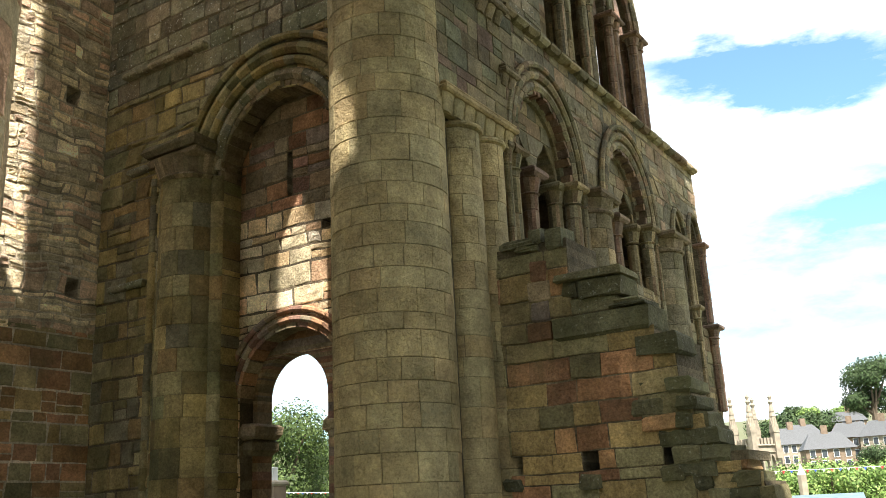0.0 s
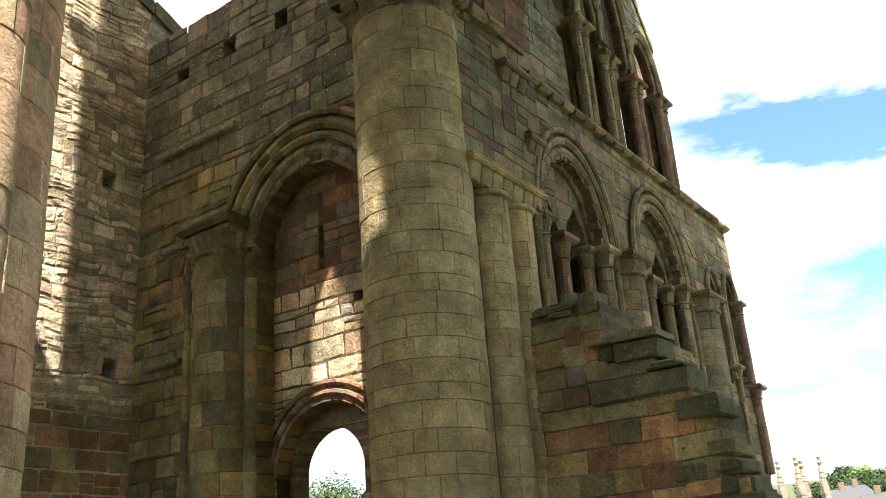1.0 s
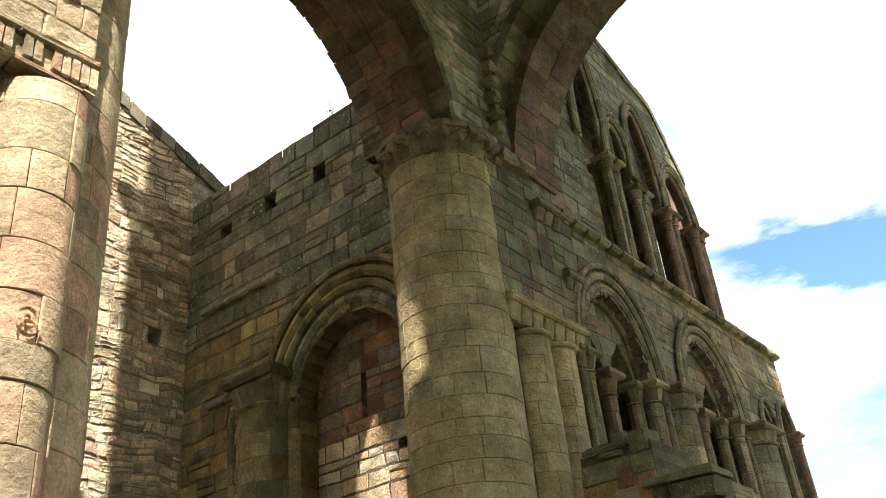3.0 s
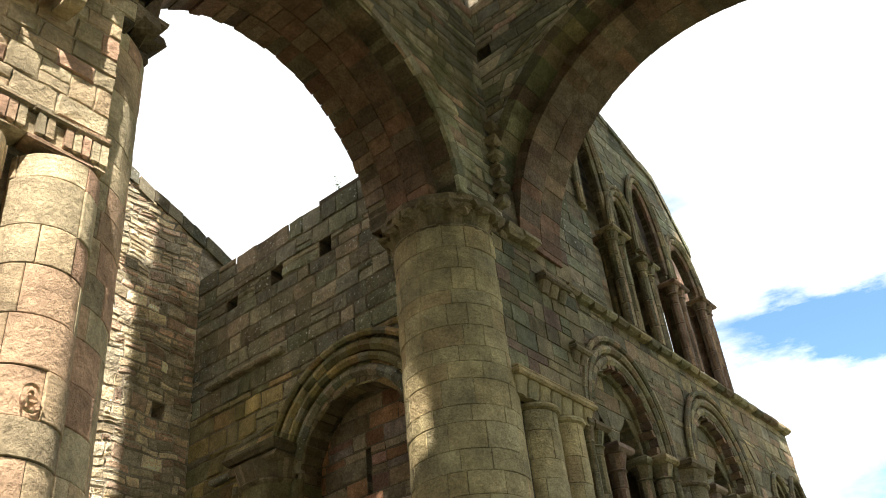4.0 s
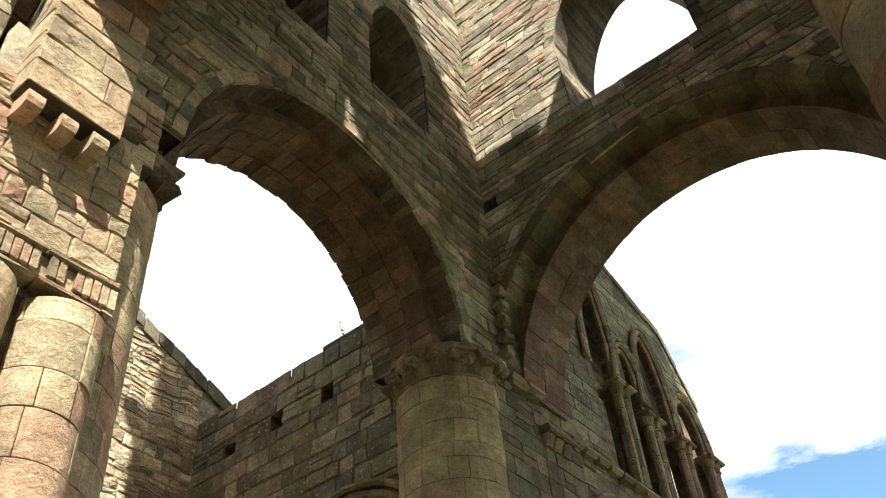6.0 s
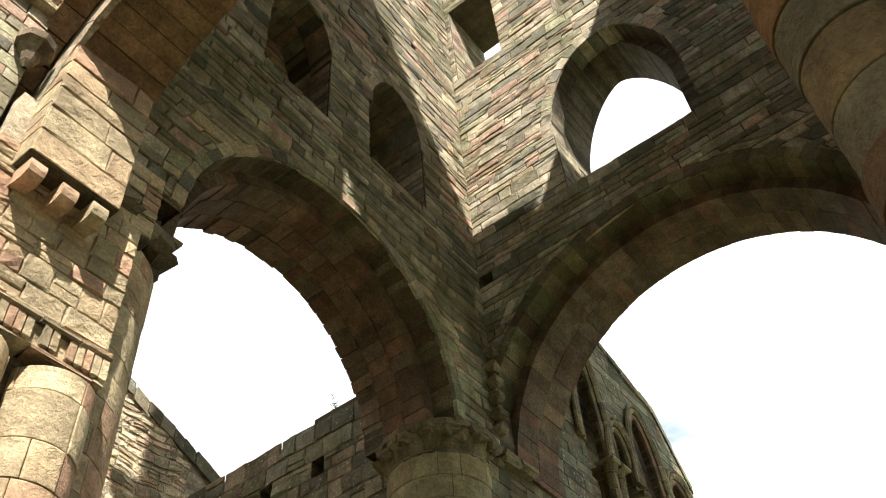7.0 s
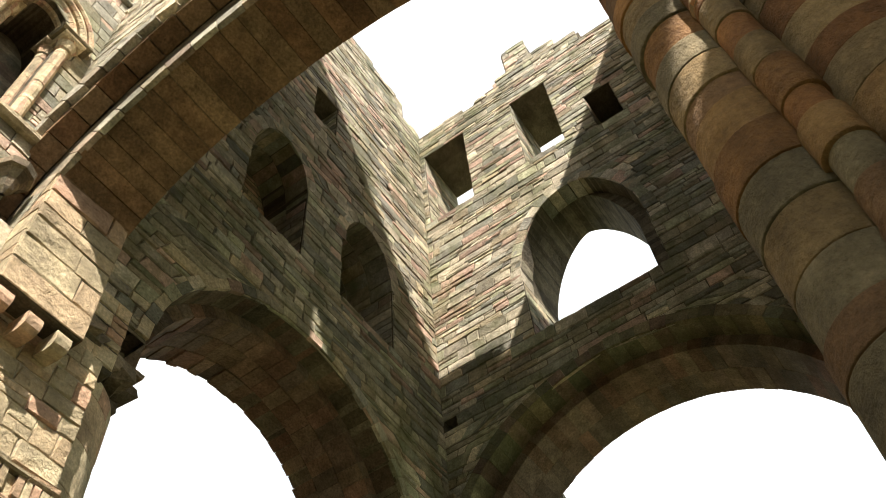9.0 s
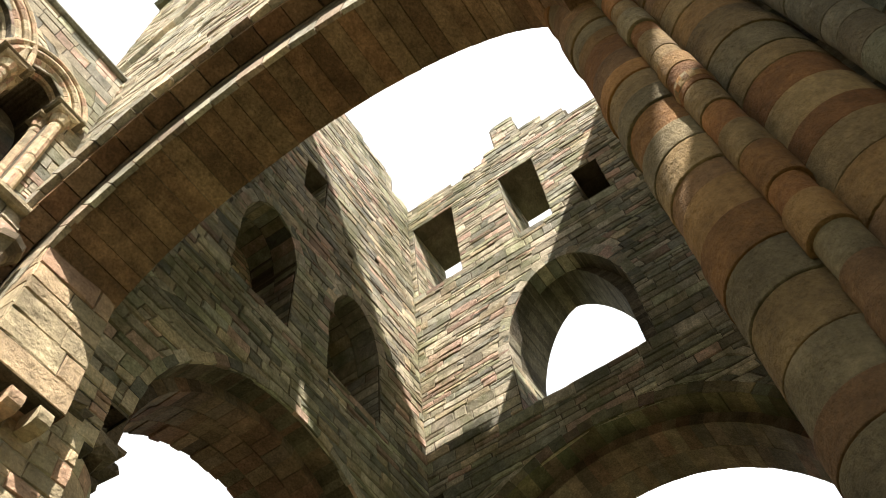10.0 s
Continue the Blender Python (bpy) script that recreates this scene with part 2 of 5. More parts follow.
def arch(c, hw, sill, spring, rise, power=2.0):
    return ("arch", c, hw, sill, spring, rise, power)


def rect(u0, u1, v0, v1):
    return ("rect", (u0 + u1) / 2, (u1 - u0) / 2, v0, v1, 0.0, 2.0)


def extent(op, v):
    kind, c, hw, sill, spring, rise, power = op
    if v < sill - 1e-6 or v > spring + rise + 1e-6:
        return None
    w = hw
    if v > spring and rise > 0:
        w = hw * max(0.0, 1 - ((v - spring) / rise) ** power) ** (1 / power)
    return (c - w, c + w)


def spans(u0, u1, v0, v1, openings, top):
    """Solid stretches of a course as (left at v0, left at v1, right at v0, right at v1)."""
    vm = (v0 + v1) / 2
    out, cuts = [], []
    for op in openings:
        m = extent(op, vm)
        if m:
            a, b = extent(op, v0) or m, extent(op, v1) or m
            cuts.append((a[0], b[0], a[1], b[1]))
    cuts.sort(key=lambda c: c[0] + c[1])
    left = (u0, u0)
    for c in cuts:
        if c[0] + c[1] > left[0] + left[1]:
            out.append((left[0], left[1], c[0], c[1]))
        left = (c[2], c[3])
    if left[0] < u1:
        out.append((left[0], left[1], u1, u1))
    if top is None:
        return out
    cut = []
    for a0, a1, b0, b1 in out:
        n = max(1, int((max(b0, b1) - min(a0, a1)) / 0.12))
        run = None
        for i in range(n):
            s0, s1 = i / n, (i + 1) / n
            m0, m1 = a0 + (b0 - a0) * s0, a0 + (b0 - a0) * s1
            ok = top((m0 + m1) / 2) > vm
            if ok:
                e = (m1, a1 + (b1 - a1) * s1)
                run = (run[0], run[1], *e) if run else (m0, a1 + (b1 - a1) * s0, *e)
            elif run:
                cut.append(run)
                run = None
        if run:
            cut.append(run)
    return cut


def core(name, plane, u0, u1, z0, z1, thick, openings=(), top=None, material=None, parent=None, d0=0.0, step=0.12):
    """The body of a wall behind its facing stones, with openings right through."""
    s = Soup()
    levels = {z0, z1}
    k = z0
    while k < z1:
        levels.add(round(k, 3))
        k += step
    for op in openings:
        for v in (op[3], op[4], op[4] + op[5]):
            if z0 < v < z1:
                levels.add(v)
        if op[5] > 0:
            for i in range(1, 16):
                v = op[4] + op[5] * math.sin(i / 16 * math.pi / 2)
                if z0 < v < z1:
                    levels.add(v)
    levels = sorted(levels)
    for a, b in zip(levels, levels[1:]):
        if b - a < 1e-4:
            continue
        for l0, l1, r0, r1 in spans(u0, u1, a, b, openings, top):
            q = [plane(l0, a, d0), plane(r0, a, d0), plane(r1, b, d0), plane(l1, b, d0),
                 plane(l0, a, -thick), plane(r0, a, -thick), plane(r1, b, -thick), plane(l1, b, -thick)]
            s.add(q, [(0, 1, 2, 3), (7, 6, 5, 4), (4, 0, 3, 7), (1, 5, 6, 2)])
    for op in openings:
        w = extent(op, op[3] + 1e-4)
        if op[3] > z0:
            s.add([plane(w[0], op[3], d0), plane(w[1], op[3], d0), plane(w[1], op[3], -thick), plane(w[0], op[3], -thick)], [(0, 1, 2, 3)])
        if op[5] == 0:
            v = op[4]
            s.add([plane(w[0], v, d0), plane(w[1], v, d0), plane(w[1], v, -thick), plane(w[0], v, -thick)], [(3, 2, 1, 0)])
    q = [plane(u, z1, d) for u, d in ((u0, d0), (u1, d0), (u1, -thick), (u0, -thick))]
    if top is None:
        s.add(q, [(0, 1, 2, 3)])
    return s.put(name, material or MORTAR, parent)


def block(plane, a0, a1, b0, b1, v0, v1, rnd, proud, gap, rough):
    """One facing stone: a weathered block with chipped arrises and an uneven face that stands out of the mortar."""
    w, h = min(b0 - a0, b1 - a1), v1 - v0
    nu, nv = (4 if w > 0.3 else 3), 3
    p = proud * rnd.uniform(0.3, 1.0)
    if rnd.random() < 0.04:
        p *= 0.1
    lean_u, lean_v = rnd.uniform(-0.4, 0.4) * rough, rnd.uniform(-0.4, 0.4) * rough
    chip = min(0.04, 0.005 + rough * 1.1, w * 0.2, h * 0.2)
    vs, ring = [], []
    for j in range(nv):
        fv = j / (nv - 1)
        left, right = a0 + (a1 - a0) * fv, b0 + (b1 - b0) * fv
        for i in range(nu):
            fu = i / (nu - 1)
            u, v, d = left + (right - left) * fu, v0 + h * fv, p + lean_u * (fu - 0.5) * 2 + lean_v * (fv - 0.5) * 2
            side, bed = (i == 0) - (i == nu - 1), (j == 0) - (j == nv - 1)
            if side:
                u += side * (gap + chip * (0.2 + 0.8 * rnd.random() ** 2))
            else:
                u += rnd.uniform(-0.1, 0.1) * w
            if bed:
                v += bed * (gap + chip * (0.2 + 0.8 * rnd.random() ** 2))
            else:
                v += rnd.uniform(-0.1, 0.1) * h
            d += rnd.uniform(-0.35, 0.35) * rough - (0.25 * rough if side or bed else 0.0)
            vs.append(plane(u, v, max(d, 0.004)))
            if side or bed:
                ring.append((i, j, left + (right - left) * fu + side * gap, v0 + h * fv + bed * gap))
    order = {(i, j): k for k, (i, j) in enumerate([(i, 0) for i in range(nu)] + [(nu - 1, j) for j in range(1, nv)]
                                                  + [(i, nv - 1) for i in range(nu - 2, -1, -1)] + [(0, j) for j in range(nv - 2, 0, -1)])}
    ring.sort(key=lambda q: order[q[:2]])
    k0, m = len(vs), len(ring)
    vs += [plane(u, v, -0.004) for i, j, u, v in ring]
    fs = [(j * nu + i, j * nu + i + 1, (j + 1) * nu + i + 1, (j + 1) * nu + i) for j in range(nv - 1) for i in range(nu - 1)]
    for k in range(m):
        e, f = ring[k], ring[(k + 1) % m]
        fs.append((k0 + k, k0 + (k + 1) % m, f[1] * nu + f[0], e[1] * nu + e[0]))
    return vs, ([f[::-1] for f in fs] if plane.flip else fs)


def facing(parent, plane, u0, u1, z0, z1, material, seed, ch=(0.2, 0.34), bl=(0.3, 0.75), proud=0.02, gap=0.004, rough=0.008,
           openings=(), top=None, pick=None, split=0.15, name="stone", soup_name="stonework", label=""):
    """Courses of stones on a wall face. pick: (u0, u1, v0, v1, most), where each stone is an object of its own."""
    rnd = random.Random(seed)
    s, v, made = Soup(), z0, 0
    apex = sorted(q for op in openings for q in (op[3], op[4] + op[5]))
    while v < z1 - 0.02:
        h = rnd.uniform(*ch)
        nv = min(v + h, z1)
        for a in apex:
            if v + 0.08 < a < nv + 0.08:
                nv = a
        if z1 - nv < ch[0] * 0.5:
            nv = z1
        for a0, a1, b0, b1 in spans(u0, u1, v, nv, openings, top):
            total = max(b0 - a0, b1 - a1)
            if total < 0.05:
                continue
            cutpos, t = [0.0], 0.0
            while True:
                t += rnd.uniform(*bl)
                if t > total - bl[0] * 0.6:
                    break
                cutpos.append(t / total)
            cutpos.append(1.0)
            for c0, c1 in zip(cutpos, cutpos[1:]):
                sk = rnd.uniform(-rough, rough) * 1.5
                e0 = 0 if c0 == 0 else sk
                q = (a0 + (b0 - a0) * c0, a1 + (b1 - a1) * c0 + e0, a0 + (b0 - a0) * c1, a1 + (b1 - a1) * c1)
                if min(q[2] - q[0], q[3] - q[1]) < 0.03:
                    continue
                um = (q[0] + q[2]) / 2
                beds = [v + rnd.uniform(0, rough) * 0.5, nv - rnd.uniform(0, rough) * 0.5]
                if nv - v > 0.16 and rnd.random() < split:
                    beds.insert(1, v + (nv - v) * rnd.uniform(0.35, 0.65))
                for w0, w1 in zip(beds, beds[1:]):
                    f0, f1 = (w0 - v) / (nv - v), (w1 - v) / (nv - v)
                    qa = (q[0] + (q[1] - q[0]) * f0, q[0] + (q[1] - q[0]) * f1, q[2] + (q[3] - q[2]) * f0, q[2] + (q[3] - q[2]) * f1)
                    vs, fs = block(plane, *qa, w0, w1, rnd, proud, gap, rough)
                    if pick and made < pick[4] and pick[0] <= um <= pick[1] and pick[2] <= v <= pick[3]:
                        mesh_object(name, vs, fs, material, parent)
                        made += 1
                    else:
                        s.add(vs, fs)
        v = nv
    if s.v:
        s.put(soup_name, material, parent, "stuff", label)


def arc_points(c, hw, spring, rise, n, power=2.0):
    out = []
    for i in range(n + 1):
        a = math.pi * i / n
        out.append((c - hw * math.cos(a), spring + rise * math.sin(a), Vector((-math.cos(a) / hw, math.sin(a) / rise)).normalized()))
    return out


def voussoirs(parent, plane, c, hw, spring, rise, d0, d1, radial, n, material, seed, rows=1, gap=0.008, rough=0.01, name="voussoir", inset=-0.035):
    """Ring of wedge stones lining an arch, from depth d0 to d1, radial metres thick, in rows through the depth."""
    rnd = random.Random(seed)
    for r in range(rows):
        e0, e1 = d0 + (d1 - d0) * r / rows, d0 + (d1 - d0) * (r + 1) / rows
        k = 2 * n
        pts = arc_points(c, hw, spring, rise, k)
        off = 0 if r % 2 == 0 else 1
        idx = list(range(0, k + 1, 2)) if off == 0 else [0] + list(range(1, k, 2)) + [k]
        for i0, i1 in zip(idx, idx[1:]):
            (ua, va, na), (ub, vb, nb) = pts[i0], pts[i1]
            t = Vector((ub - ua, vb - va)).normalized() * gap
            i_ = inset + rnd.uniform(-rough, rough)
            ro = radial + rnd.uniform(-rough, rough) * 2
            ga = gap * (1 if e1 > e0 else -1)
            quad = []
            for dd in (e0 + ga, e1 - ga):
                for (u, v, nn, sg) in ((ua, va, na, 1), (ub, vb, nb, -1)):
                    quad.append(plane(u + t.x * sg + nn.x * i_, v + t.y * sg + nn.y * i_, dd + rnd.uniform(-rough, rough) * 0.4))
                    quad.append(plane(u + t.x * sg + nn.x * ro, v + t.y * sg + nn.y * ro, dd))
            # order: 0 in a e0, 1 out a e0, 2 in b e0, 3 out b e0, 4.. same at e1
            fs = [(0, 1, 3, 2), (4, 6, 7, 5), (0, 2, 6, 4), (1, 5, 7, 3), (0, 4, 5, 1), (2, 3, 7, 6)]
            mesh_object(name, quad, fs, material, parent)


def moulding(parent, plane, c, hw, spring, rise, d, r, material, name="moulding", n=28, legs=0.0, seed=1, side=7, gaps=True):
    """A round roll that follows an arch, in short lengths with open joints."""
    rnd = random.Random(seed)
    pts = arc_points(c, hw, spring, rise, n)
    if legs:
        pts = [(c - hw, spring - legs, Vector((-1, 0)))] + pts + [(c + hw, spring - legs, Vector((1, 0)))]
    s = Soup()
    for (ua, va, na), (ub, vb, nb) in zip(pts, pts[1:]):
        rr = r * rnd.uniform(0.94, 1.05)
        ring = []
        g = 0.0025 if gaps else -0.002
        t = Vector((ub - ua, vb - va)).normalized() * g
        for (u, v, nn, sg) in ((ua, va, na, 1), (ub, vb, nb, -1)):
            for k in range(side):
                a = 2 * math.pi * k / side
                ring.append(plane(u + t.x * sg + nn.x * rr * math.cos(a), v + t.y * sg + nn.y * rr * math.cos(a), d + rr * math.sin(a)))
        fs = [(k, (k + 1) % side, side + (k + 1) % side, side + k) for k in range(side)] + [tuple(range(side)), tuple(range(2 * side - 1, side - 1, -1))]
        s.add(ring, fs)
    return s.put(name, material, parent)


def drum(parent, cx, cy, r, z0, z1, a0, a1, material, seed, ch=(0.3, 0.42), per=5, rough=0.006, gap=0.0018, name="stone", fine=4, joined=False):
    """A round pier or shaft built of curved stones from angle a0 to a1 (degrees), over a mortar core."""
    rnd = random.Random(seed)
    kn = max(12, int((a1 - a0) / 10))
    cs = Soup()
    for i in range(kn):
        p, q = (radians(a0 + (a1 - a0) * (i + e) / kn) for e in (0, 1))
        rc = r - 0.014 - 0.3 * rough
        cs.add([Vector((cx + rc * math.cos(x), cy + rc * math.sin(x), z)) for x, z in ((p, z0), (q, z0), (q, z1), (p, z1))], [(0, 1, 2, 3)])
    cs.put("mortar_core", JOINT if material in (COLUMN, ASHLAR, CHOIR) else MORTAR, parent)
    s, z = Soup(), z0
    while z < z1 - 0.02:
        nz = min(z1, z + rnd.uniform(*ch))
        if z1 - nz < 0.12:
            nz = z1
        n = max(1, per + rnd.choice((-1, 0, 0, 1))) if per > 2 else rnd.choice((1, 1, per))
        cuts = [0.0] + sorted((i + rnd.uniform(-0.25, 0.25)) / n for i in range(1, n)) + [1.0]
        sh = rnd.uniform(-0.3, 0.3) / n
        cuts = [c if c in (0.0, 1.0) else min(0.97, max(0.03, c + sh)) for c in cuts]
        for c0, c1 in zip(cuts, cuts[1:]):
            b0, b1 = radians(a0 + (a1 - a0) * c0) + gap / r, radians(a0 + (a1 - a0) * c1) - gap / r
            if b1 - b0 < 0.02:
                continue
            rp = r + rnd.uniform(-0.3, 1.0) * rough
            e = 0.004
            vs, fs = [], []
            m = max(2, int(math.degrees(b1 - b0) / 11))
            zs = [(z + gap, r - 0.010), (z + gap + e, rp), (z + gap + 2.5 * e, rp), (nz - gap - 2.5 * e, rp), (nz - gap - e, rp), (nz - gap, r - 0.010)]
            c0_, c1_ = b0 + 2.5 * e / r, b1 - 2.5 * e / r
            an = [(b0, 1), (b0 + e / r, 0)] + [(c0_ + (c1_ - c0_) * i / m, 0) for i in range(m + 1)] + [(b1 - e / r, 0), (b1, 1)]
            tilt = rnd.uniform(-rough, rough)
            for zz, rr in zs:
                for k, (x, edge) in enumerate(an):
                    R_ = (r - 0.010) if edge else rr + (tilt * (k / (m + 4) - 0.5) if rr == rp else 0)
                    vs.append(Vector((cx + R_ * math.cos(x), cy + R_ * math.sin(x), zz)))
            w = len(an)
            for i in range(5):
                for k in range(w - 1):
                    fs.append((i * w + k, i * w + k + 1, (i + 1) * w + k + 1, (i + 1) * w + k))
            if joined:
                s.add(vs, fs)
            else:
                mesh_object(name, vs, fs, material, parent, smooth=True)
        z = nz
    if s.v:
        s.put("shaft", material, parent, smooth=True)


def box_soup(s, x0, x1, y0, y1, z0, z1, j=0.0, rnd=random, bev=0.02):
    """A block with chamfered top and bottom edges."""
    def k():
        return rnd.uniform(-j, j)
    b = min(bev, (x1 - x0) / 3, (y1 - y0) / 3, (z1 - z0) / 3)
    vs = []
    for z, i in ((z0, b), (z0 + b, 0), (z1 - b, 0), (z1, b)):
        for x, y in ((x0 + i, y0 + i), (x1 - i, y0 + i), (x1 - i, y1 - i), (x0 + i, y1 - i)):
            vs.append(Vector((x + k(), y + k(), z + k())))
    fs = [(3, 2, 1, 0), (12, 13, 14, 15)]
    for lv in range(3):
        for e in range(4):
            a, b_ = lv * 4 + e, lv * 4 + (e + 1) % 4
            fs.append((a, b_, b_ + 4, a + 4))
    s.add(vs, fs)


def lathe(parent, cx, cy, profile, material, name, n=20, a0=0, a1=360):
    s = Soup()
    for (r0, z0), (r1, z1) in zip(profile, profile[1:]):
        for i in range(n):
            p, q = (radians(a0 + (a1 - a0) * (i + e) / n) for e in (0, 1))
            s.add([Vector((cx + r * math.cos(x), cy + r * math.sin(x), z)) for x, r, z in ((p, r0, z0), (q, r0, z0), (q, r1, z1), (p, r1, z1))], [(0, 1, 2, 3)])
    return s.put(name, material, parent)


def sloping_cap(parent, plane, line, u0, u1, thick, high, material, seed, step=(0.25, 0.5)):
    """A row of rough stones along a falling wall top."""
    rnd, u = random.Random(seed), u0
    while u < u1 - 0.08:
        e, s = min(u1, u + rnd.uniform(*step)), Soup()
        lift, deep = rnd.uniform(-0.03, 0.04), rnd.uniform(0.8, 1.0) * thick
        j = lambda: rnd.uniform(-0.018, 0.018)
        vs = [plane(x + j(), line(x) + z + lift + j(), d + j()) for d in (0.045, -deep) for x, z in ((u + 0.008, -high), (e - 0.008, -high), (e - 0.008, 0.0), (u + 0.008, 0.0))]
        s.add(vs, [(0, 1, 2, 3), (7, 6, 5, 4), (3, 2, 6, 7), (0, 4, 5, 1), (0, 3, 7, 4), (1, 5, 6, 2)])
        s.put("cap_stone", material, parent)
        u = e


def empty(name, at, label, category, group="", kind=""):
    ob = new(name)
    ob.empty_display_size = 0.2
    return tagged(ob, label, category, group, kind)


def structure(name, label, category):
    return empty(name, (0, 0, 0), label, category, kind="structure")


# ---- ground ----
def ground_height(x, y):
    d = math.hypot(x, y)
    return 0.0 if d < 45 else min(1.0, (d - 45) / 260) ** 2 * 26 + noise.noise(Vector((x * 0.01, y * 0.01, 0))) * 2


def grass_material():
    m = bpy.data.materials.new("grass")
    m.use_nodes = True
    n, l = m.node_tree.nodes, m.node_tree.links
    b = n["Principled BSDF"]
    b.inputs["Roughness"].default_value = 0.9
    t, r, g = n.new("ShaderNodeTexNoise"), n.new("ShaderNodeValToRGB"), n.new("ShaderNodeNewGeometry")
    t.inputs["Scale"].default_value, t.inputs["Detail"].default_value = 0.6, 8.0
    r.color_ramp.elements[0].color, r.color_ramp.elements[1].color = (0.075, 0.085, 0.038, 1), (0.12, 0.125, 0.06, 1)
    l.new(g.outputs["Position"], t.inputs["Vector"])
    l.new(t.outputs["Fac"], r.inputs["Fac"])
    l.new(r.outputs["Color"], b.inputs["Base Color"])
    return m


GRASS = grass_material()
rings = [0.0, 3, 8, 16, 30, 45, 60, 80, 105, 135, 170, 210, 260, 320, 420, 700, 1400, 3000]
gv, gf, GN = [], [], 72
for r in rings:
    for k in range(GN):
        a = 2 * math.pi * k / GN
        gv.append((r * math.cos(a), r * math.sin(a), ground_height(r * math.cos(a), r * math.sin(a))))
for i in range(len(rings) - 1):
    for k in range(GN):
        k2 = (k + 1) % GN
        gf.append((i * GN + k, (i + 1) * GN + k, (i + 1) * GN + k2, i * GN + k2))
tagged(mesh_object("ground", gv, gf, GRASS), "mown grass and fields rising to distant hills", "ground", kind="structure")

# ---- plan, in metres: x east, y north ----
XE, YN, XW, YS = 9.42, 5.65, 1.40, -0.45      # faces of the crossing
THICK = 1.5
N_FACE = Plane((0, YN, 0), (1, 0, 0), (0, -1, 0))
E_FACE = Plane((XE, 0, 0), (0, 1, 0), (-1, 0, 0))
W_FACE = Plane((XW, 0, 0), (0, 1, 0), (-1, 0, 0))
S_FACE = Plane((0, YS, 0), (1, 0, 0), (0, 1, 0))


def ragged(base, amp, seed, step=0.35):
    def f(u):
        k = math.floor(u / step)
        return base(u) + (random.Random(seed * 1000 + k).random() - 0.5) * amp
    return f


# ---- crossing tower, north side ----
N_ARCH, N_INNER = arch(5.89, 2.46, 0.0, 9.45, 2.46), arch(5.89, 2.27, 0.0, 9.45, 2.30)
N_WIN = [arch(4.86, 0.69, 13.65, 15.3, 1.3), arch(7.27, 0.74, 13.65, 15.3, 1.25), rect(5.45, 6.15, 18.7, 20.05), rect(6.95, 7.12, 17.95, 18.15), rect(7.9, 8.06, 19.0, 19.2)]
north_top = ragged(lambda u: 25.25 if u < 7.4 else (24.95 if u < 8.7 else 24.1), 0.3, 3)
wall_n = structure("wall_north", "tall coursed sandstone tower wall over a round crossing arch", "wall")
core("wall_body", N_FACE, 2.55, XE + THICK, 9.4, 25.5, 0.38, [N_ARCH] + N_WIN, north_top, MORTAR, wall_n)
core("wall_backing", N_FACE, 2.55, XE + THICK, 9.4, 25.5, THICK, [N_INNER] + N_WIN, north_top, MORTAR, wall_n, d0=-0.38)
facing(wall_n, N_FACE, 2.55, XE, 9.45, 25.5, TOWER, 11, ch=(0.1, 0.26), bl=(0.18, 0.75), proud=0.036, rough=0.018, gap=0.004, openings=[N_ARCH] + N_WIN, top=north_top, split=0.15,
       pick=(5.5, 9.42, 11.5, 20, 290))
# outer order, then the deeper inner order whose far edge is broken
voussoirs(wall_n, N_FACE, 5.89, 2.47, 9.45, 2.48, 0.05, -0.03, 0.15, 28, TOWER, 5, gap=0.005, rough=0.014, inset=-0.01)
voussoirs(wall_n, N_FACE, 5.89, 2.47, 9.45, 2.48, -0.03, -0.38, 0.15, 24, SHADED_SOFFIT, 53, gap=0.005, rough=0.012, inset=-0.01)
voussoirs(wall_n, N_FACE, 5.89, 2.27, 9.45, 2.30, -0.37, -1.15, 0.18, 30, SHADED_SOFFIT, 51, rows=2, gap=0.004, rough=0.010, inset=-0.02)
voussoirs(wall_n, N_FACE, 5.89, 2.27, 9.45, 2.30, -1.15, -THICK - 0.03, 0.18, 36, SHADED_SOFFIT, 52, gap=0.006, rough=0.028, inset=-0.02)
for c, sp, rise in ((4.86, 15.3, 1.3), (7.27, 15.3, 1.25)):
    voussoirs(wall_n, N_FACE, c, 0.71, sp, rise, 0.035, -THICK, 0.24, 11, TOWER, int(c * 10), rows=3, rough=0.012, inset=-0.02)

# ---- crossing tower, east side ----
E_ARCH, E_INNER = arch(2.50, 3.33, 0.0, 9.3, 3.36), arch(2.50, 3.14, 0.0, 9.3, 3.16)
E_SLOTS = [rect(4.3, 5.5, 19.4, 22.6), rect(1.9, 2.9, 19.35, 22.5), rect(0.5, 1.15, 19.1, 20.6), rect(5.36, 5.62, 12.78, 13.03)]
E_WIN = [arch(2.3, 1.32, 13.9, 15.5, 2.25, 1.8)] + E_SLOTS
E_WIN_BACK = [arch(2.46, 1.2, 13.9, 15.7, 2.3, 1.6)] + E_SLOTS


def east_base(u):
    """The broken top of the east wall, with the stump of a gable."""
    for lim, z in ((0.6, 23.6), (1.3, 23.95), (2.02, 24.5), (2.76, 25.55), (3.1, 24.35), (3.5, 24.0), (9.0, 23.75)):
        if u < lim:
            return z


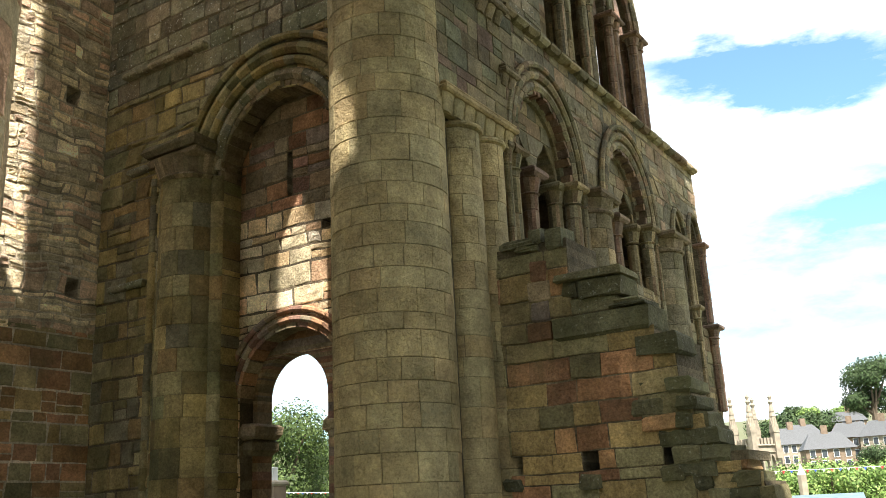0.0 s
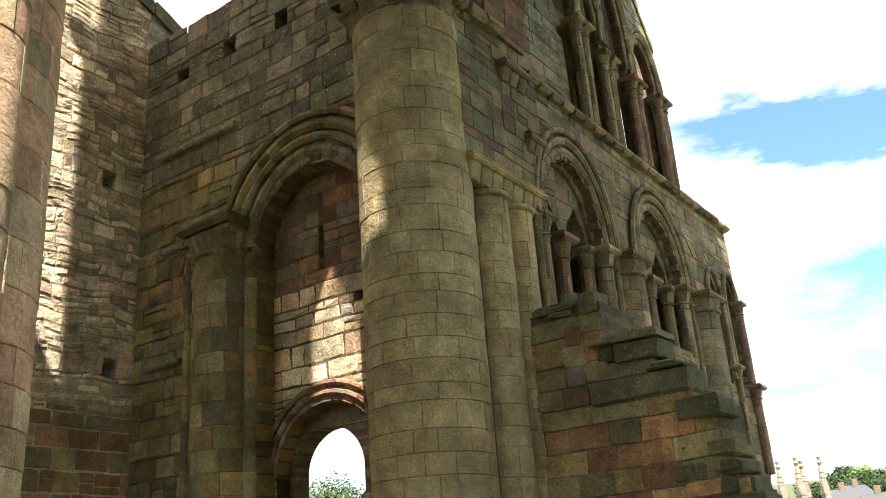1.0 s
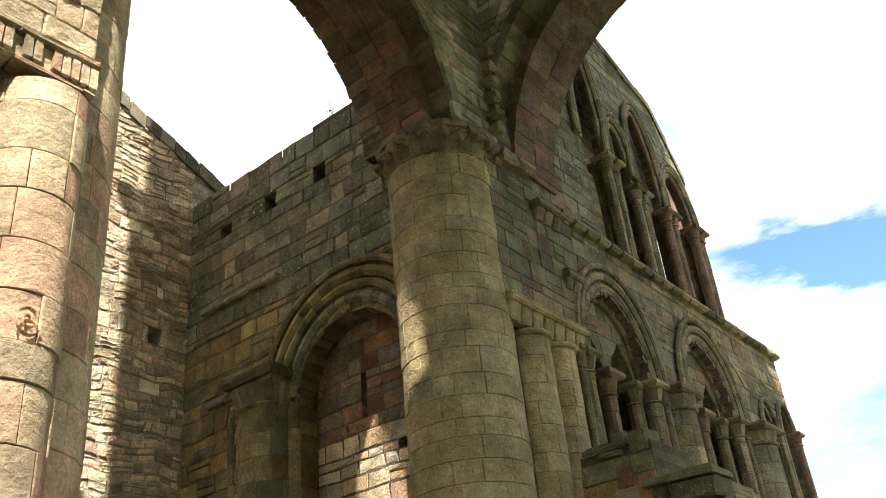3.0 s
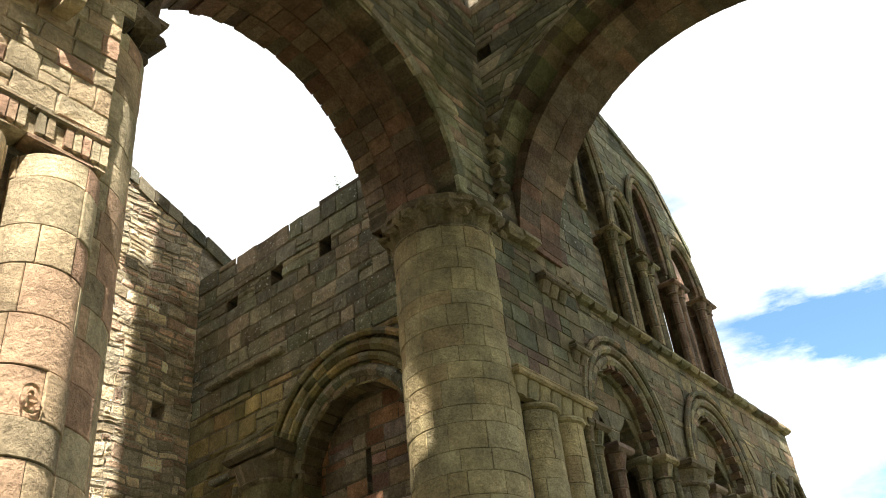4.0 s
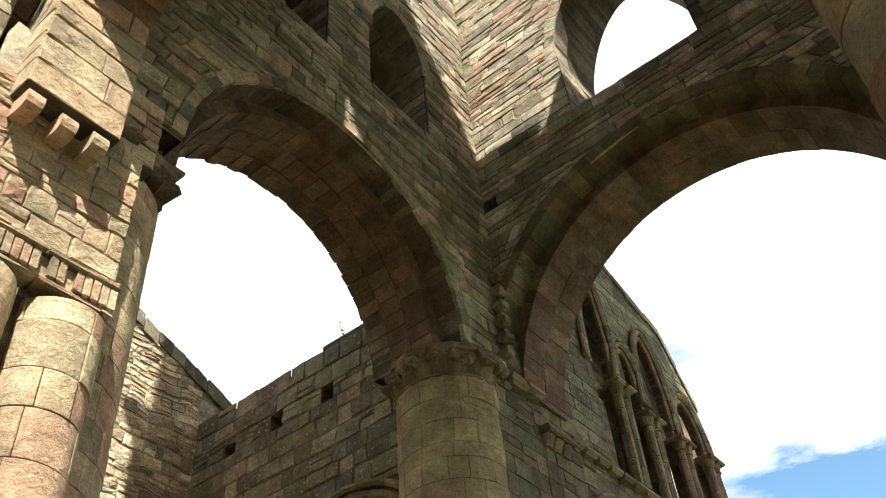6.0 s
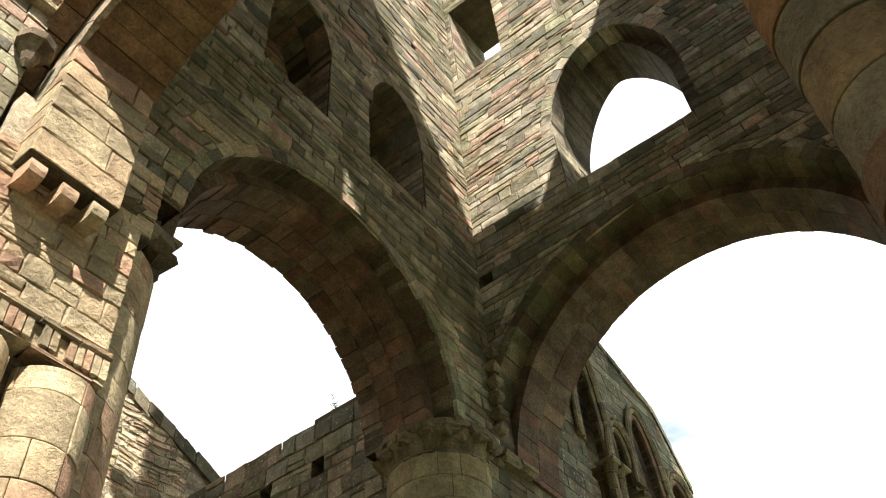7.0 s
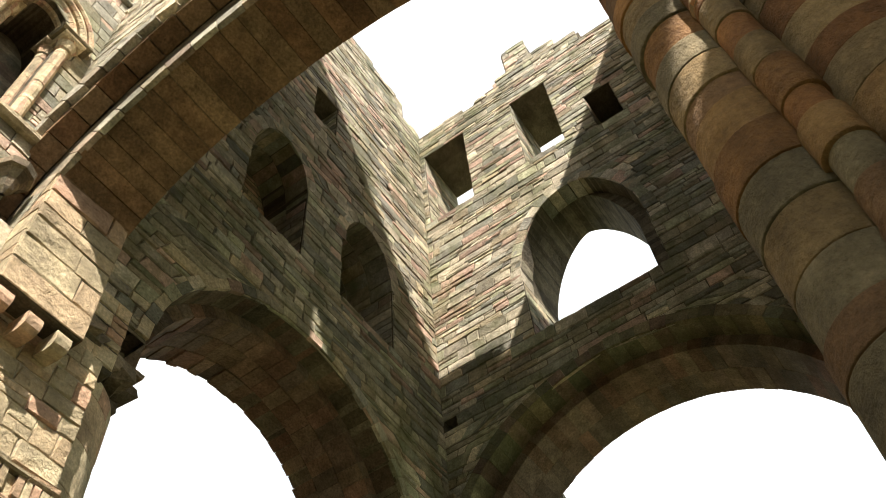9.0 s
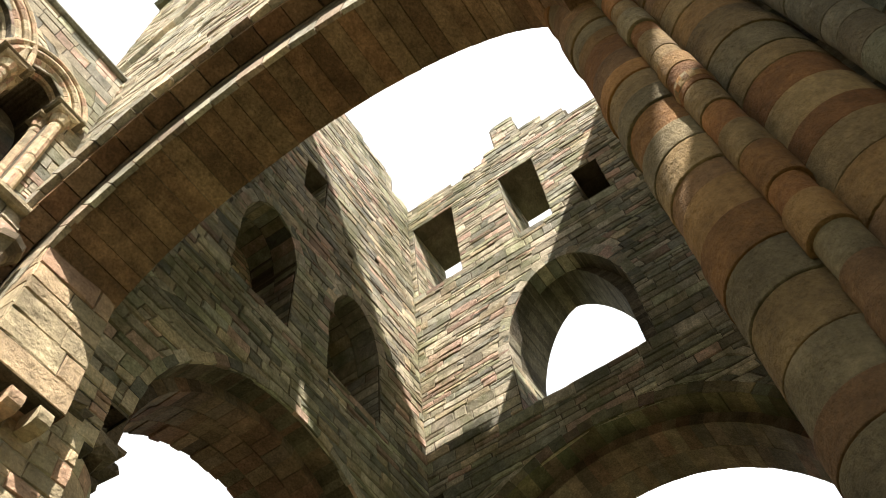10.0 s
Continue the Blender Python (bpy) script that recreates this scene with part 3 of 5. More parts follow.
east_top = ragged(east_base, 0.2, 4)
wall_e = structure("wall_east", "tall coursed sandstone tower wall with an arched window opening", "wall")
core("wall_body", E_FACE, YS - THICK, YN, 9.3, 25.8, 0.42, [E_ARCH] + E_WIN, east_top, MORTAR, wall_e)
core("wall_backing", E_FACE, YS - THICK, YN, 9.3, 25.8, THICK, [E_INNER] + E_WIN_BACK, east_top, MORTAR, wall_e, d0=-0.42)
facing(wall_e, E_FACE, YS, YN, 9.3, 25.8, TOWER, 12, ch=(0.1, 0.27), bl=(0.18, 0.75), proud=0.036, rough=0.018, gap=0.004, openings=[E_ARCH] + E_WIN, top=east_top, split=0.15,
       pick=(0.5, 5.65, 12.6, 20, 290))
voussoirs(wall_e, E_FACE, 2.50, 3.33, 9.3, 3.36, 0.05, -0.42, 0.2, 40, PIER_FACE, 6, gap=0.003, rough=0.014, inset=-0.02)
voussoirs(wall_e, E_FACE, 2.50, 3.14, 9.3, 3.16, -0.41, -THICK - 0.03, 0.18, 44, SHADED_SOFFIT, 61, rows=2, gap=0.002, rough=0.008, inset=-0.02)
voussoirs(wall_e, E_FACE, 2.3, 1.33, 15.5, 2.2, 0.035, -0.42, 0.22, 17, TOWER, 8, rough=0.014, inset=-0.015)


def jamb(parent, o, udir, ndir, depth, z0, z1, material, seed):
    facing(parent, Plane(o, udir, ndir), 0.02, depth, z0, z1, material, seed, ch=(0.14, 0.26), bl=(0.25, 0.7), proud=0.02, rough=0.012)


for k, (y0, y1, z0, z1) in enumerate(((0.98, 3.62, 13.9, 15.5), (4.3, 5.5, 19.4, 22.6), (1.9, 2.9, 19.35, 22.5), (0.5, 1.15, 19.1, 20.6))):
    jamb(wall_e, (XE, y1, 0), (1, 0, 0), (0, -1, 0), THICK, z0, z1, TOWER, 301 + k)
    jamb(wall_e, (XE, y0, 0), (1, 0, 0), (0, 1, 0), THICK, z0, z1, TOWER, 311 + k)
for k, (x0, x1, z0, z1) in enumerate(((4.17, 5.55, 13.65, 15.3), (6.53, 8.01, 13.65, 15.4), (5.45, 6.15, 18.7, 20.05))):
    # second window's right jamb is paler, standing in for sun on its reveal
    jamb(wall_n, (x1, YN, 0), (0, 1, 0), (-1, 0, 0), THICK, z0, z1, PALE if k == 1 else TOWER, 321 + k)
    jamb(wall_n, (x0, YN, 0), (0, 1, 0), (1, 0, 0), THICK, z0, z1, TOWER, 331 + k)
core("niche_back", Plane((0, YN + 1.0, 0), (1, 0, 0), (0, -1, 0)), 4.1, 5.6, 13.6, 16.5, 0.05, [], None, MORTAR, wall_n)
facing(wall_n, Plane((0, YN + 1.0, 0), (1, 0, 0), (0, -1, 0)), 4.1, 5.6, 13.6, 16.5, RUBBLE, 340, ch=(0.1, 0.2), bl=(0.15, 0.4), rough=0.02, split=0.3)
core("window_back", Plane((0, YN + 1.25, 0), (1, 0, 0), (0, -1, 0)), 6.5, 8.05, 13.6, 16.6, 0.05, [], None, MORTAR, wall_n)
facing(wall_n, Plane((0, YN + 1.25, 0), (1, 0, 0), (0, -1, 0)), 6.5, 8.05, 13.6, 16.6, RUBBLE, 341, ch=(0.1, 0.2), bl=(0.15, 0.4), rough=0.02, split=0.3)
core("blocked_window", Plane((XE + 0.8, 0, 0), (0, 1, 0), (-1, 0, 0)), 0.45, 1.2, 19.0, 20.7, 0.05, [], None, MORTAR, wall_e)

# ---- crossing tower, west and south sides ----
W_INNER = Plane((1.65, 0, 0), (0, 1, 0), (-1, 0, 0))
W_ARCH, W_OUTER = arch(2.6, 3.0, 0.0, 9.0, 2.35), arch(2.65, 3.45, 0.0, 9.25, 2.95)
W_WIN = arch(1.42, 1.14, 16.3, 18.9, 2.4, 1.2)
wall_w = structure("wall_west", "sunlit sandstone tower wall above the broad western arch", "wall")
core("wall_body", W_INNER, -0.2, 6.7, 0.0, 23.0, 0.9, [W_ARCH, W_WIN], None, MORTAR, wall_w)
core("wall_outer_face", W_FACE, -0.2, 6.7, 0.0, 23.0, 0.25, [W_OUTER, W_WIN], None, MORTAR, wall_w)
facing(wall_w, W_FACE, -0.2, 6.7, 9.3, 23.0, PALE, 13, ch=(0.10, 0.2), bl=(0.2, 0.75), openings=[W_OUTER, W_WIN], proud=0.03, rough=0.018, gap=0.002)
# unseen wall head, raised to trim the sun on the east wall
core("wall_top", W_INNER, -0.2, 6.7, 23.0, 27.0, 0.9, [], None, MORTAR, wall_w)
s = Soup()
box_soup(s, XW - 0.16, XW + 0.5, 6.2, 6.85, 22.4, 22.75, j=0.02, rnd=random.Random(2), bev=0.05)
s.put("corner_coping", GREY, wall_w)
# weathered crease of the lost nave roof
rnd = random.Random(14)
for i in range(7):
    (ya, za), (yb, zb) = ((6.62 - 2.6 * a, 15.75 + 3.1 * a) for a in (i / 7, (i + 1) / 7))
    s, o = Soup(), 0.10 + rnd.uniform(-0.015, 0.015)
    prof = ((0.03, -0.02), (-o, 0.02), (-o, 0.10), (0.03, 0.20))
    s.add([Vector((XW + x, ya - 0.004, za + z)) for x, z in prof] + [Vector((XW + x, yb + 0.004, zb + z)) for x, z in prof],
          [(0, 1, 5, 4), (1, 2, 6, 5), (2, 3, 7, 6), (3, 0, 4, 7), (3, 2, 1, 0), (4, 5, 6, 7)])
    s.put("roof_crease", PALE, wall_w)
voussoirs(wall_w, W_INNER, 2.6, 3.0, 9.0, 2.35, 0.02, -0.92, 0.30, 38, WARM_SHADE, 7, rows=1, gap=0.004, rough=0.007)
voussoirs(wall_w, W_INNER, 2.6, 2.985, 9.0, 2.335, 0.06, -0.02, 0.22, 26, PALE, 71, rows=1, rough=0.02)
voussoirs(wall_w, W_FACE, 2.65, 3.45, 9.25, 2.95, 0.05, -0.24, 0.30, 26, WARM_SHADE, 72, rows=1, rough=0.02)
voussoirs(wall_w, W_FACE, 2.65, 3.56, 9.25, 3.06, 0.14, 0.0, 0.20, 38, PALE, 73, rows=1, rough=0.045, name="hood_stone")
# unseen mass added over the shafts to block sun from the tower corner
core("wall_upper_body", W_INNER, YS - THICK, -0.2, 17.5, 27.0, 0.9, [], None, TOWER, wall_w)
wall_s = structure("wall_south", "sandstone tower wall over the southern crossing arch, lengthened to shade the choir", "wall")
# east end stretched past the tower corner, unseen, to shade the choir's end
core("wall_body", S_FACE, 2.55, 11.7, 0.0, 23.5, THICK, [arch(6.3, 2.5, 0.0, 9.3, 2.5), arch(6.4, 0.8, 13.7, 15.6, 1.1)], None, TOWER, wall_s)

# ---- piers ----
def scallops(parent, x0, x1, y, z, n, material, h=0.2, out=0.12):
    """A scalloped band: cones side by side under a moulded slab that faces south."""
    w, s = (x1 - x0) / n, Soup()
    vs = [Vector((x, y + b, z + a)) for x in (x0, x1) for a, b in ((0, 0.1), (0, 0.0), (h, -out * 0.55), (h, 0.1))]
    s.add(vs, [(0, 1, 2, 3), (7, 6, 5, 4), (1, 5, 6, 2), (0, 4, 5, 1)])
    s.put("capital_block", material, parent)
    for i in range(n):
        c, s = x0 + w * (i + 0.5), Soup()
        ring = []
        for k in range(7):
            a = math.pi * k / 6
            ring.append((math.cos(a) * w * 0.495, math.sin(a)))
        vs = [Vector((c + u, y - out * (0.6 + 0.4 * q), z + h)) for u, q in ring] + [Vector((c + u * 0.8, y - out * (0.1 + 0.3 * q), z)) for u, q in ring]
        s.add(vs, [(k, k + 1, k + 8, k + 7) for k in range(6)] + [tuple(range(13, 6, -1))])
        s.put("scallop", material, parent)
    s = Soup()
    box_soup(s, x0 - 0.03, x1 + 0.03, y - out - 0.05, y + 0.1, z + h, z + h + 0.10, bev=0.03)
    s.put("abacus", material, parent)
    s = Soup()
    box_soup(s, x0 - 0.01, x1 + 0.01, y - out - 0.02, y + 0.1, z + h + 0.10, z + h + 0.15, bev=0.03)
    s.put("fillet", material, parent)


def fluted_band(parent, x0, x1, y, z, material):
    """A flat band cut with short upright flutes, under a moulded slab."""
    s = Soup()
    box_soup(s, x0, x1, y - 0.10, y + 0.1, z, z + 0.24, bev=0.02)
    s.put("band", material, parent)
    rnd, n = random.Random(17), int((x1 - x0) / 0.078)
    for i in range(n):
        c, s = x0 + (i + 0.5) * (x1 - x0) / n, Soup()
        if rnd.random() < 0.05:
            continue
        box_soup(s, c - 0.032, c + 0.032, y - 0.14, y - 0.09, z + 0.02, z + 0.245, j=0.004, rnd=rnd, bev=0.02)
        s.put("rib", material, parent)
    for a, b, o in ((-0.05, 0.02, 0.13), (0.24, 0.29, 0.155), (0.29, 0.36, 0.12)):
        s, k = Soup(), x0
        while k < x1 - 0.05:
            e = min(x1, k + rnd.uniform(0.35, 0.6))
            box_soup(s, k + 0.004, e - 0.004, y - o, y + 0.1, z + a, z + b, j=0.012, rnd=rnd, bev=0.025)
            k = e
        s.put("fillet", material, parent)


def collar(parent, cx, cy, r, z, material, a0=0, a1=360):
    lathe(parent, cx, cy, [(r, z - 0.05), (r + 0.045, z - 0.03), (r + 0.055, z), (r + 0.045, z + 0.03), (r, z + 0.05)], material, "collar", 24, a0, a1)


def round_capital(parent, cx, cy, r, z, h, material, n=12, square=True):
    """Cushion capital with scalloped cones, necking ring and a square abacus."""
    collar(parent, cx, cy, r, z, material)
    s = Soup()
    for i in range(n):
        a, b = 2 * math.pi * i / n, 2 * math.pi * (i + 1) / n
        m = (a + b) / 2
        lo = [(r * 0.98, a), (r * 1.0, m), (r * 0.98, b)]
        hi = [(r * 1.12, a), (r * 1.22, m), (r * 1.12, b)]
        vs = [Vector((cx + q * math.cos(x), cy + q * math.sin(x), z + 0.03)) for q, x in lo] + [Vector((cx + q * math.cos(x), cy + q * math.sin(x), z + h * 0.6)) for q, x in hi]
        s.add(vs, [(0, 1, 4, 3), (1, 2, 5, 4)])
    s.put("capital", material, parent)
    if not square:
        lathe(parent, cx, cy, [(r * 1.18, z + h * 0.55), (r * 1.24, z + h * 0.6), (r * 1.22, z + h * 0.72), (r * 1.27, z + h * 0.78), (r * 1.27, z + h), (0.1, z + h)], material, "abacus", 16)
        return
    s, R_ = Soup(), r * 1.2
    box_soup(s, cx - R_, cx + R_, cy - R_, cy + R_, z + h * 0.6, z + h, bev=h * 0.12)
    s.put("abacus", material, parent)


pier = structure("pier_north_east", "round sandstone crossing pier with attached shafts and carved capital", "pier")
s = Soup()
box_soup(s, 9.0, XE + THICK, 5.85, YN + THICK, 0, 9.4)
s.put("pier_core", MORTAR, pier)
drum(pier, 8.9, 6.4, 0.75, 0.0, 9.0, 90, 340, COLUMN, 21, per=8, ch=(0.2, 0.36), rough=0.009)
drum(pier, 9.80, 5.93, 0.34, 0.0, 6.5, 150, 365, COLUMN, 22, per=3, ch=(0.24, 0.4))
drum(pier, 10.47, 5.90, 0.30, 0.0, 6.5, 170, 365, COLUMN, 23, per=3, ch=(0.24, 0.4))
collar(pier, 9.80, 5.93, 0.34, 6.55, COLUMN, 150, 380)
collar(pier, 10.47, 5.90, 0.30, 6.55, COLUMN, 150, 380)
scallops(pier, 9.1, 11.0, 5.70, 6.60, 7, COLUMN, h=0.24, out=0.10)
P_FACE = Plane((0, 5.68, 0), (1, 0, 0), (0, -1, 0))
s = Soup()
box_soup(s, 9.06, 11.25, 5.68, 5.9, 6.75, 9.75)
s.put("pier_backing", MORTAR, pier)
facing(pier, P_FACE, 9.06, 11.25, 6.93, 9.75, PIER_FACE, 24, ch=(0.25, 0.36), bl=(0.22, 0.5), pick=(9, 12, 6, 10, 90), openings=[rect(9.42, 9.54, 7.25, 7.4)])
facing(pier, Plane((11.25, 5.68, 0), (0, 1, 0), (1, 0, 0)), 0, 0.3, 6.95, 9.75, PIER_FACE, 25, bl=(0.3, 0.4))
scallops(pier, 10.15, 10.85, 5.68, 8.55, 3, CARVED, h=0.18, out=0.14)
scallops(pier, 10.75, 11.15, 5.68, 7.6, 2, CARVED, h=0.16, out=0.10)
round_capital(pier, 8.9, 6.4, 0.71, 9.0, 0.45, CARVED, n=18, square=False)
rnd = random.Random(23)
for i in range(16):
    a, s = radians(120 + i * 13 + rnd.uniform(-3, 3)), Soup()
    x, y, z = 8.9 + 0.83 * math.cos(a), 6.4 + 0.83 * math.sin(a), 9.1 + rnd.uniform(0, 0.16)
    box_soup(s, x - 0.09, x + 0.09, y - 0.09, y + 0.09, z, z + rnd.uniform(0.1, 0.2), j=0.03, rnd=rnd, bev=0.05)
    s.put("carved_leaf", CARVED, pier)
for i, (x, z) in enumerate(((9.55, 9.2), (9.95, 9.25))):
    s = Soup()
    box_soup(s, x - 0.22, x + 0.22, 5.5, 5.72, z, z + 0.2, j=0.02, rnd=random.Random(i), bev=0.05)
    s.put("springer", CARVED, pier)

rnd = random.Random(27)
for i in range(11):
    s, z = Soup(), 9.55 + i * 0.15
    x = XE - 0.10 + (0.05 if i % 2 else -0.05)
    y = YN - 0.10 + (0.04 if i % 2 else -0.04)
    box_soup(s, x - 0.09, x + 0.09, y - 0.09, y + 0.09, z, z + 0.17, j=0.022, rnd=rnd, bev=0.04)
    s.put("zigzag_stone", CARVED, pier)

pier = structure("pier_north_west", "sunlit sandstone crossing pier with half shafts and corbels", "pier")
s = Soup()
box_soup(s, 1.45, 3.0, 5.7, YN + THICK, 0, 9.4)
s.put("pier_core", MORTAR, pier)
drum(pier, 2.9, 6.4, 0.75, 0.0, 8.55, -140, 100, WARM, 31, per=6, ch=(0.2, 0.4))
drum(pier, 2.66, 5.66, 0.36, 0.0, 6.45, 160, 380, WARM, 32, per=3, ch=(0.26, 0.46), rough=0.012)
drum(pier, 1.88, 5.66, 0.36, 0.0, 6.45, 160, 380, WARM, 33, per=3, ch=(0.26, 0.46), rough=0.012)
fluted_band(pier, 1.47, 2.98, 5.55, 6.6, WARM)
s = Soup()
box_soup(s, 1.45, 2.98, 5.52, 5.75, 6.6, 9.3)
s.put("pier_backing", LIME, pier)
Q_FACE = Plane((0, 5.51, 0), (1, 0, 0), (0, -1, 0))
facing(pier, Q_FACE, 1.42, 2.98, 6.98, 8.6, WARM, 34, ch=(0.18, 0.30), bl=(0.16, 0.42), proud=0.024, gap=0.001, rough=0.02, split=0.3, pick=(0, 4, 6, 10, 120))
for i, x in enumerate((1.74, 2.07, 2.38)):
    s = Soup()
    prof = [(5.55, 8.21), (5.24, 8.2), (5.215, 8.17), (5.20, 8.09), (5.215, 8.03), (5.26, 7.99), (5.33, 7.985), (5.55, 8.03)]
    vs = [Vector((x + e * 0.078, y, z + random.Random(i).uniform(-0.02, 0.02))) for e in (-1, 1) for y, z in prof]
    m = len(prof)
    s.add(vs, [(k, (k + 1) % m, m + (k + 1) % m, m + k) for k in range(m)] + [tuple(range(m - 1, -1, -1)), tuple(range(m, 2 * m))])
    s.put("corbel", WARM, pier)
# springer of the western arch, carried on the corbels
SP = Plane((0, 5.22, 0), (1, 0, 0), (0, -1, 0))
s = Soup()
box_soup(s, 1.62, 2.54, 5.225, 5.75, 8.28, 10.12)
s.put("springer_core", MORTAR, pier)
facing(pier, SP, 1.62, 2.55, 8.28, 10.14, WARM, 35, ch=(0.22, 0.42), bl=(0.35, 0.95), rough=0.02, gap=0.001, pick=(0, 4, 6, 11, 60))
facing(pier, Plane((1.62, 5.22, 0), (0, 1, 0), (-1, 0, 0)), 0, 0.4, 8.28, 10.14, WARM, 36, ch=(0.28, 0.42), bl=(0.4, 0.95))
# the springer's east flank takes the darker stone, as painted shade
facing(pier, Plane((2.54, 5.22, 0), (0, 1, 0), (1, 0, 0)), 0, 0.45, 8.28, 10.14, WARM_SHADE, 37, ch=(0.28, 0.42), bl=(0.4, 0.95))
round_capital(pier, 2.92, 6.6, 0.68, 8.6, 0.6, CARVED, n=16, square=False)
rnd = random.Random(5)
for x0, x1, y0, y1, z0, z1 in ((3.25, 3.57, 5.75, 6.25, 8.95, 9.2), (3.2, 3.6, 5.78, 6.2, 8.72, 8.98), (3.15, 3.5, 5.85, 6.2, 8.5, 8.75)):
    s = Soup()
    box_soup(s, x0, x1, y0, y1, z0, z1, j=0.04, rnd=rnd, bev=0.09)
    s.put("carved_leaf", CARVED, pier)
for i in range(6):
    s = Soup()
    x, y, z = 2.68 + i * 0.12, 5.5 + rnd.uniform(-0.08, 0.15) + i * 0.02, 8.55 + rnd.uniform(-0.05, 0.25)
    box_soup(s, x - 0.12, x + 0.12, y - 0.1, y + 0.3, z, z + 0.25, j=0.05, rnd=rnd, bev=0.05)
    s.put("broken_stone", CARVED, pier)
s = Soup()
box_soup(s, 2.5, 3.1, 5.52, 5.8, 8.5, 9.5)
s.put("pier_head", MORTAR, pier)
facing(pier, Plane((0, 5.515, 0), (1, 0, 0), (0, -1, 0)), 2.54, 3.1, 8.55, 9.5, WARM, 38, ch=(0.2, 0.3), bl=(0.2, 0.4), rough=0.02)
facing(pier, Plane((3.1, 5.52, 0), (0, 1, 0), (1, 0, 0)), 0, 0.3, 8.55, 9.5, WARM, 39, ch=(0.2, 0.3), bl=(0.2, 0.4), rough=0.02)
# carved scroll
SCROLL = Plane((0, 5.285, 0), (1, 0, 0), (0, -1, 0))
s = Soup()
prev = None
for k in range(30):
    a, rr = k * 0.42, 0.012 + k * 0.003
    q = (2.62 + rr * math.cos(a), 4.42 + rr * 1.2 * math.sin(a))
    if prev:
        s.add([SCROLL(prev[0], prev[1] - 0.008, 0), SCROLL(q[0], q[1] - 0.008, 0), SCROLL(q[0], q[1] + 0.008, 0.02), SCROLL(prev[0], prev[1] + 0.008, 0.02)], [(0, 1, 2, 3)])
    prev = q
s.put("scroll_carving", WARM, pier)
# bracket beside the springing
lathe(pier, 1.35, 5.55, [(0.02, 9.62), (0.07, 9.70), (0.10, 9.84), (0.16, 9.94), (0.20, 9.96), (0.205, 10.06), (0.02, 10.08)], CARVED, "bracket", 8)

pier = structure("pier_south_west", "clustered sandstone pier of tall rounded shafts", "pier")
s = Soup()
box_soup(s, 2.62, 3.4, -3.1, -0.35, 0, 18)
s.put("pier_core", MORTAR, pier)
for k, (x, y, r, per) in enumerate(((2.55, -0.43, 0.27, 1), (2.27, -0.66, 0.105, 1), (2.5, -1.04, 0.31, 1), (2.22, -1.42, 0.12, 1), (2.5, -1.85, 0.33, 1), (2.25, -2.3, 0.13, 1), (2.5, -2.75, 0.33, 1))):
    drum(pier, x, y, r, 0.0, 18, 50, 310, SHAFT if k < 3 else SHAFT_GREY, 41 + k, per=per, ch=(0.18, 0.34), rough=0.018)
lathe(pier, 2.27, -0.66, [(0.10, 6.5), (0.118, 6.53), (0.125, 6.58), (0.118, 6.63), (0.10, 6.66)], SHAFT, "shaft_ring", 20)

# ---- nave north wall ----
def colonnette(parent, x, y, r, z0, z1, cap, material, per=1):
    """A slender shaft in drums, with a ring and a small square capital."""
    rnd, z = random.Random(int(x * 977 + y * 131)), z0
    while z < z1 - 0.05:
        nz = min(z1, z + rnd.uniform(0.35, 0.6))
        rr = r * rnd.uniform(0.94, 1.04)
        lathe(parent, x, y, [(rr * 0.9, z), (rr, z + 0.015), (rr, nz - 0.015), (rr * 0.9, nz)], material, "shaft_drum", 12)
        z = nz
    lathe(parent, x, y, [(r, z1 - 0.02), (r * 1.3, z1), (r * 1.05, z1 + 0.03), (r * 1.5, z1 + cap * 0.6), (r * 1.7, z1 + cap * 0.65)], material, "capital", 12)
    s = Soup()
    box_soup(s, x - r * 1.9, x + r * 1.9, y - r * 1.9, y + r * 1.9, z1 + cap * 0.62, z1 + cap, bev=cap * 0.12)
    s.put("abacus", material, parent)


NAVE = Plane((0, YN, 0), (1, 0, 0), (0, -1, 0))
nave_op = [arch(0.58, 0.36, 10.9, 13.05, 0.62), arch(-0.85, 0.82, 10.9, 13.05, 1.35), arch(-4.0, 0.95, 10.9, 12.4, 1.5), arch(-2.0, 1.5, 0, 5.0, 1.5), arch(-6.0, 1.5, 0, 5.0, 1.5)]
wall = structure("nave_wall", "roofless nave wall with moulded gallery openings", "wall")
core("wall_body", NAVE, -14, XW, 0, 15.3, 1.2, nave_op, None, MORTAR, wall)
facing(wall, NAVE, -6, XW, 7, 15.3, TOWER, 51, ch=(0.15, 0.27), bl=(0.2, 0.5), openings=nave_op)
for c, w in ((0.58, 0.36), (-0.85, 0.82)):
    for k, (e, d, r) in enumerate(((0.02, -0.14, 0.06), (0.11, -0.02, 0.065), (0.22, 0.04, 0.06), (0.33, 0.07, 0.045))):
        moulding(wall, NAVE, c, w + e, 13.05, (0.62 if w < 0.5 else 1.35) + e, d, r, WARM, "arch_moulding", n=20, seed=52 + k)
for x in (1.02, 0.14):
    for dx, dy, r in ((0.0, -0.02, 0.085), (-0.10, 0.22, 0.075), (0.12, 0.10, 0.06)):
        colonnette(wall, x + dx, YN + dy, r, 10.9, 12.75, 0.3, WARM)
    s = Soup()
    box_soup(s, x - 0.24, x + 0.24, YN - 0.20, YN + 0.4, 13.0, 13.1, j=0.012, rnd=random.Random(int(x * 10)), bev=0.04)
    s.put("moulded_abacus", CARVED, wall)
core("passage_back", Plane((0, YN + 0.85, 0), (1, 0, 0), (0, -1, 0)), -3.0, XW, 10.8, 15.2, 0.2, [], None, PALE, wall)
s = Soup()
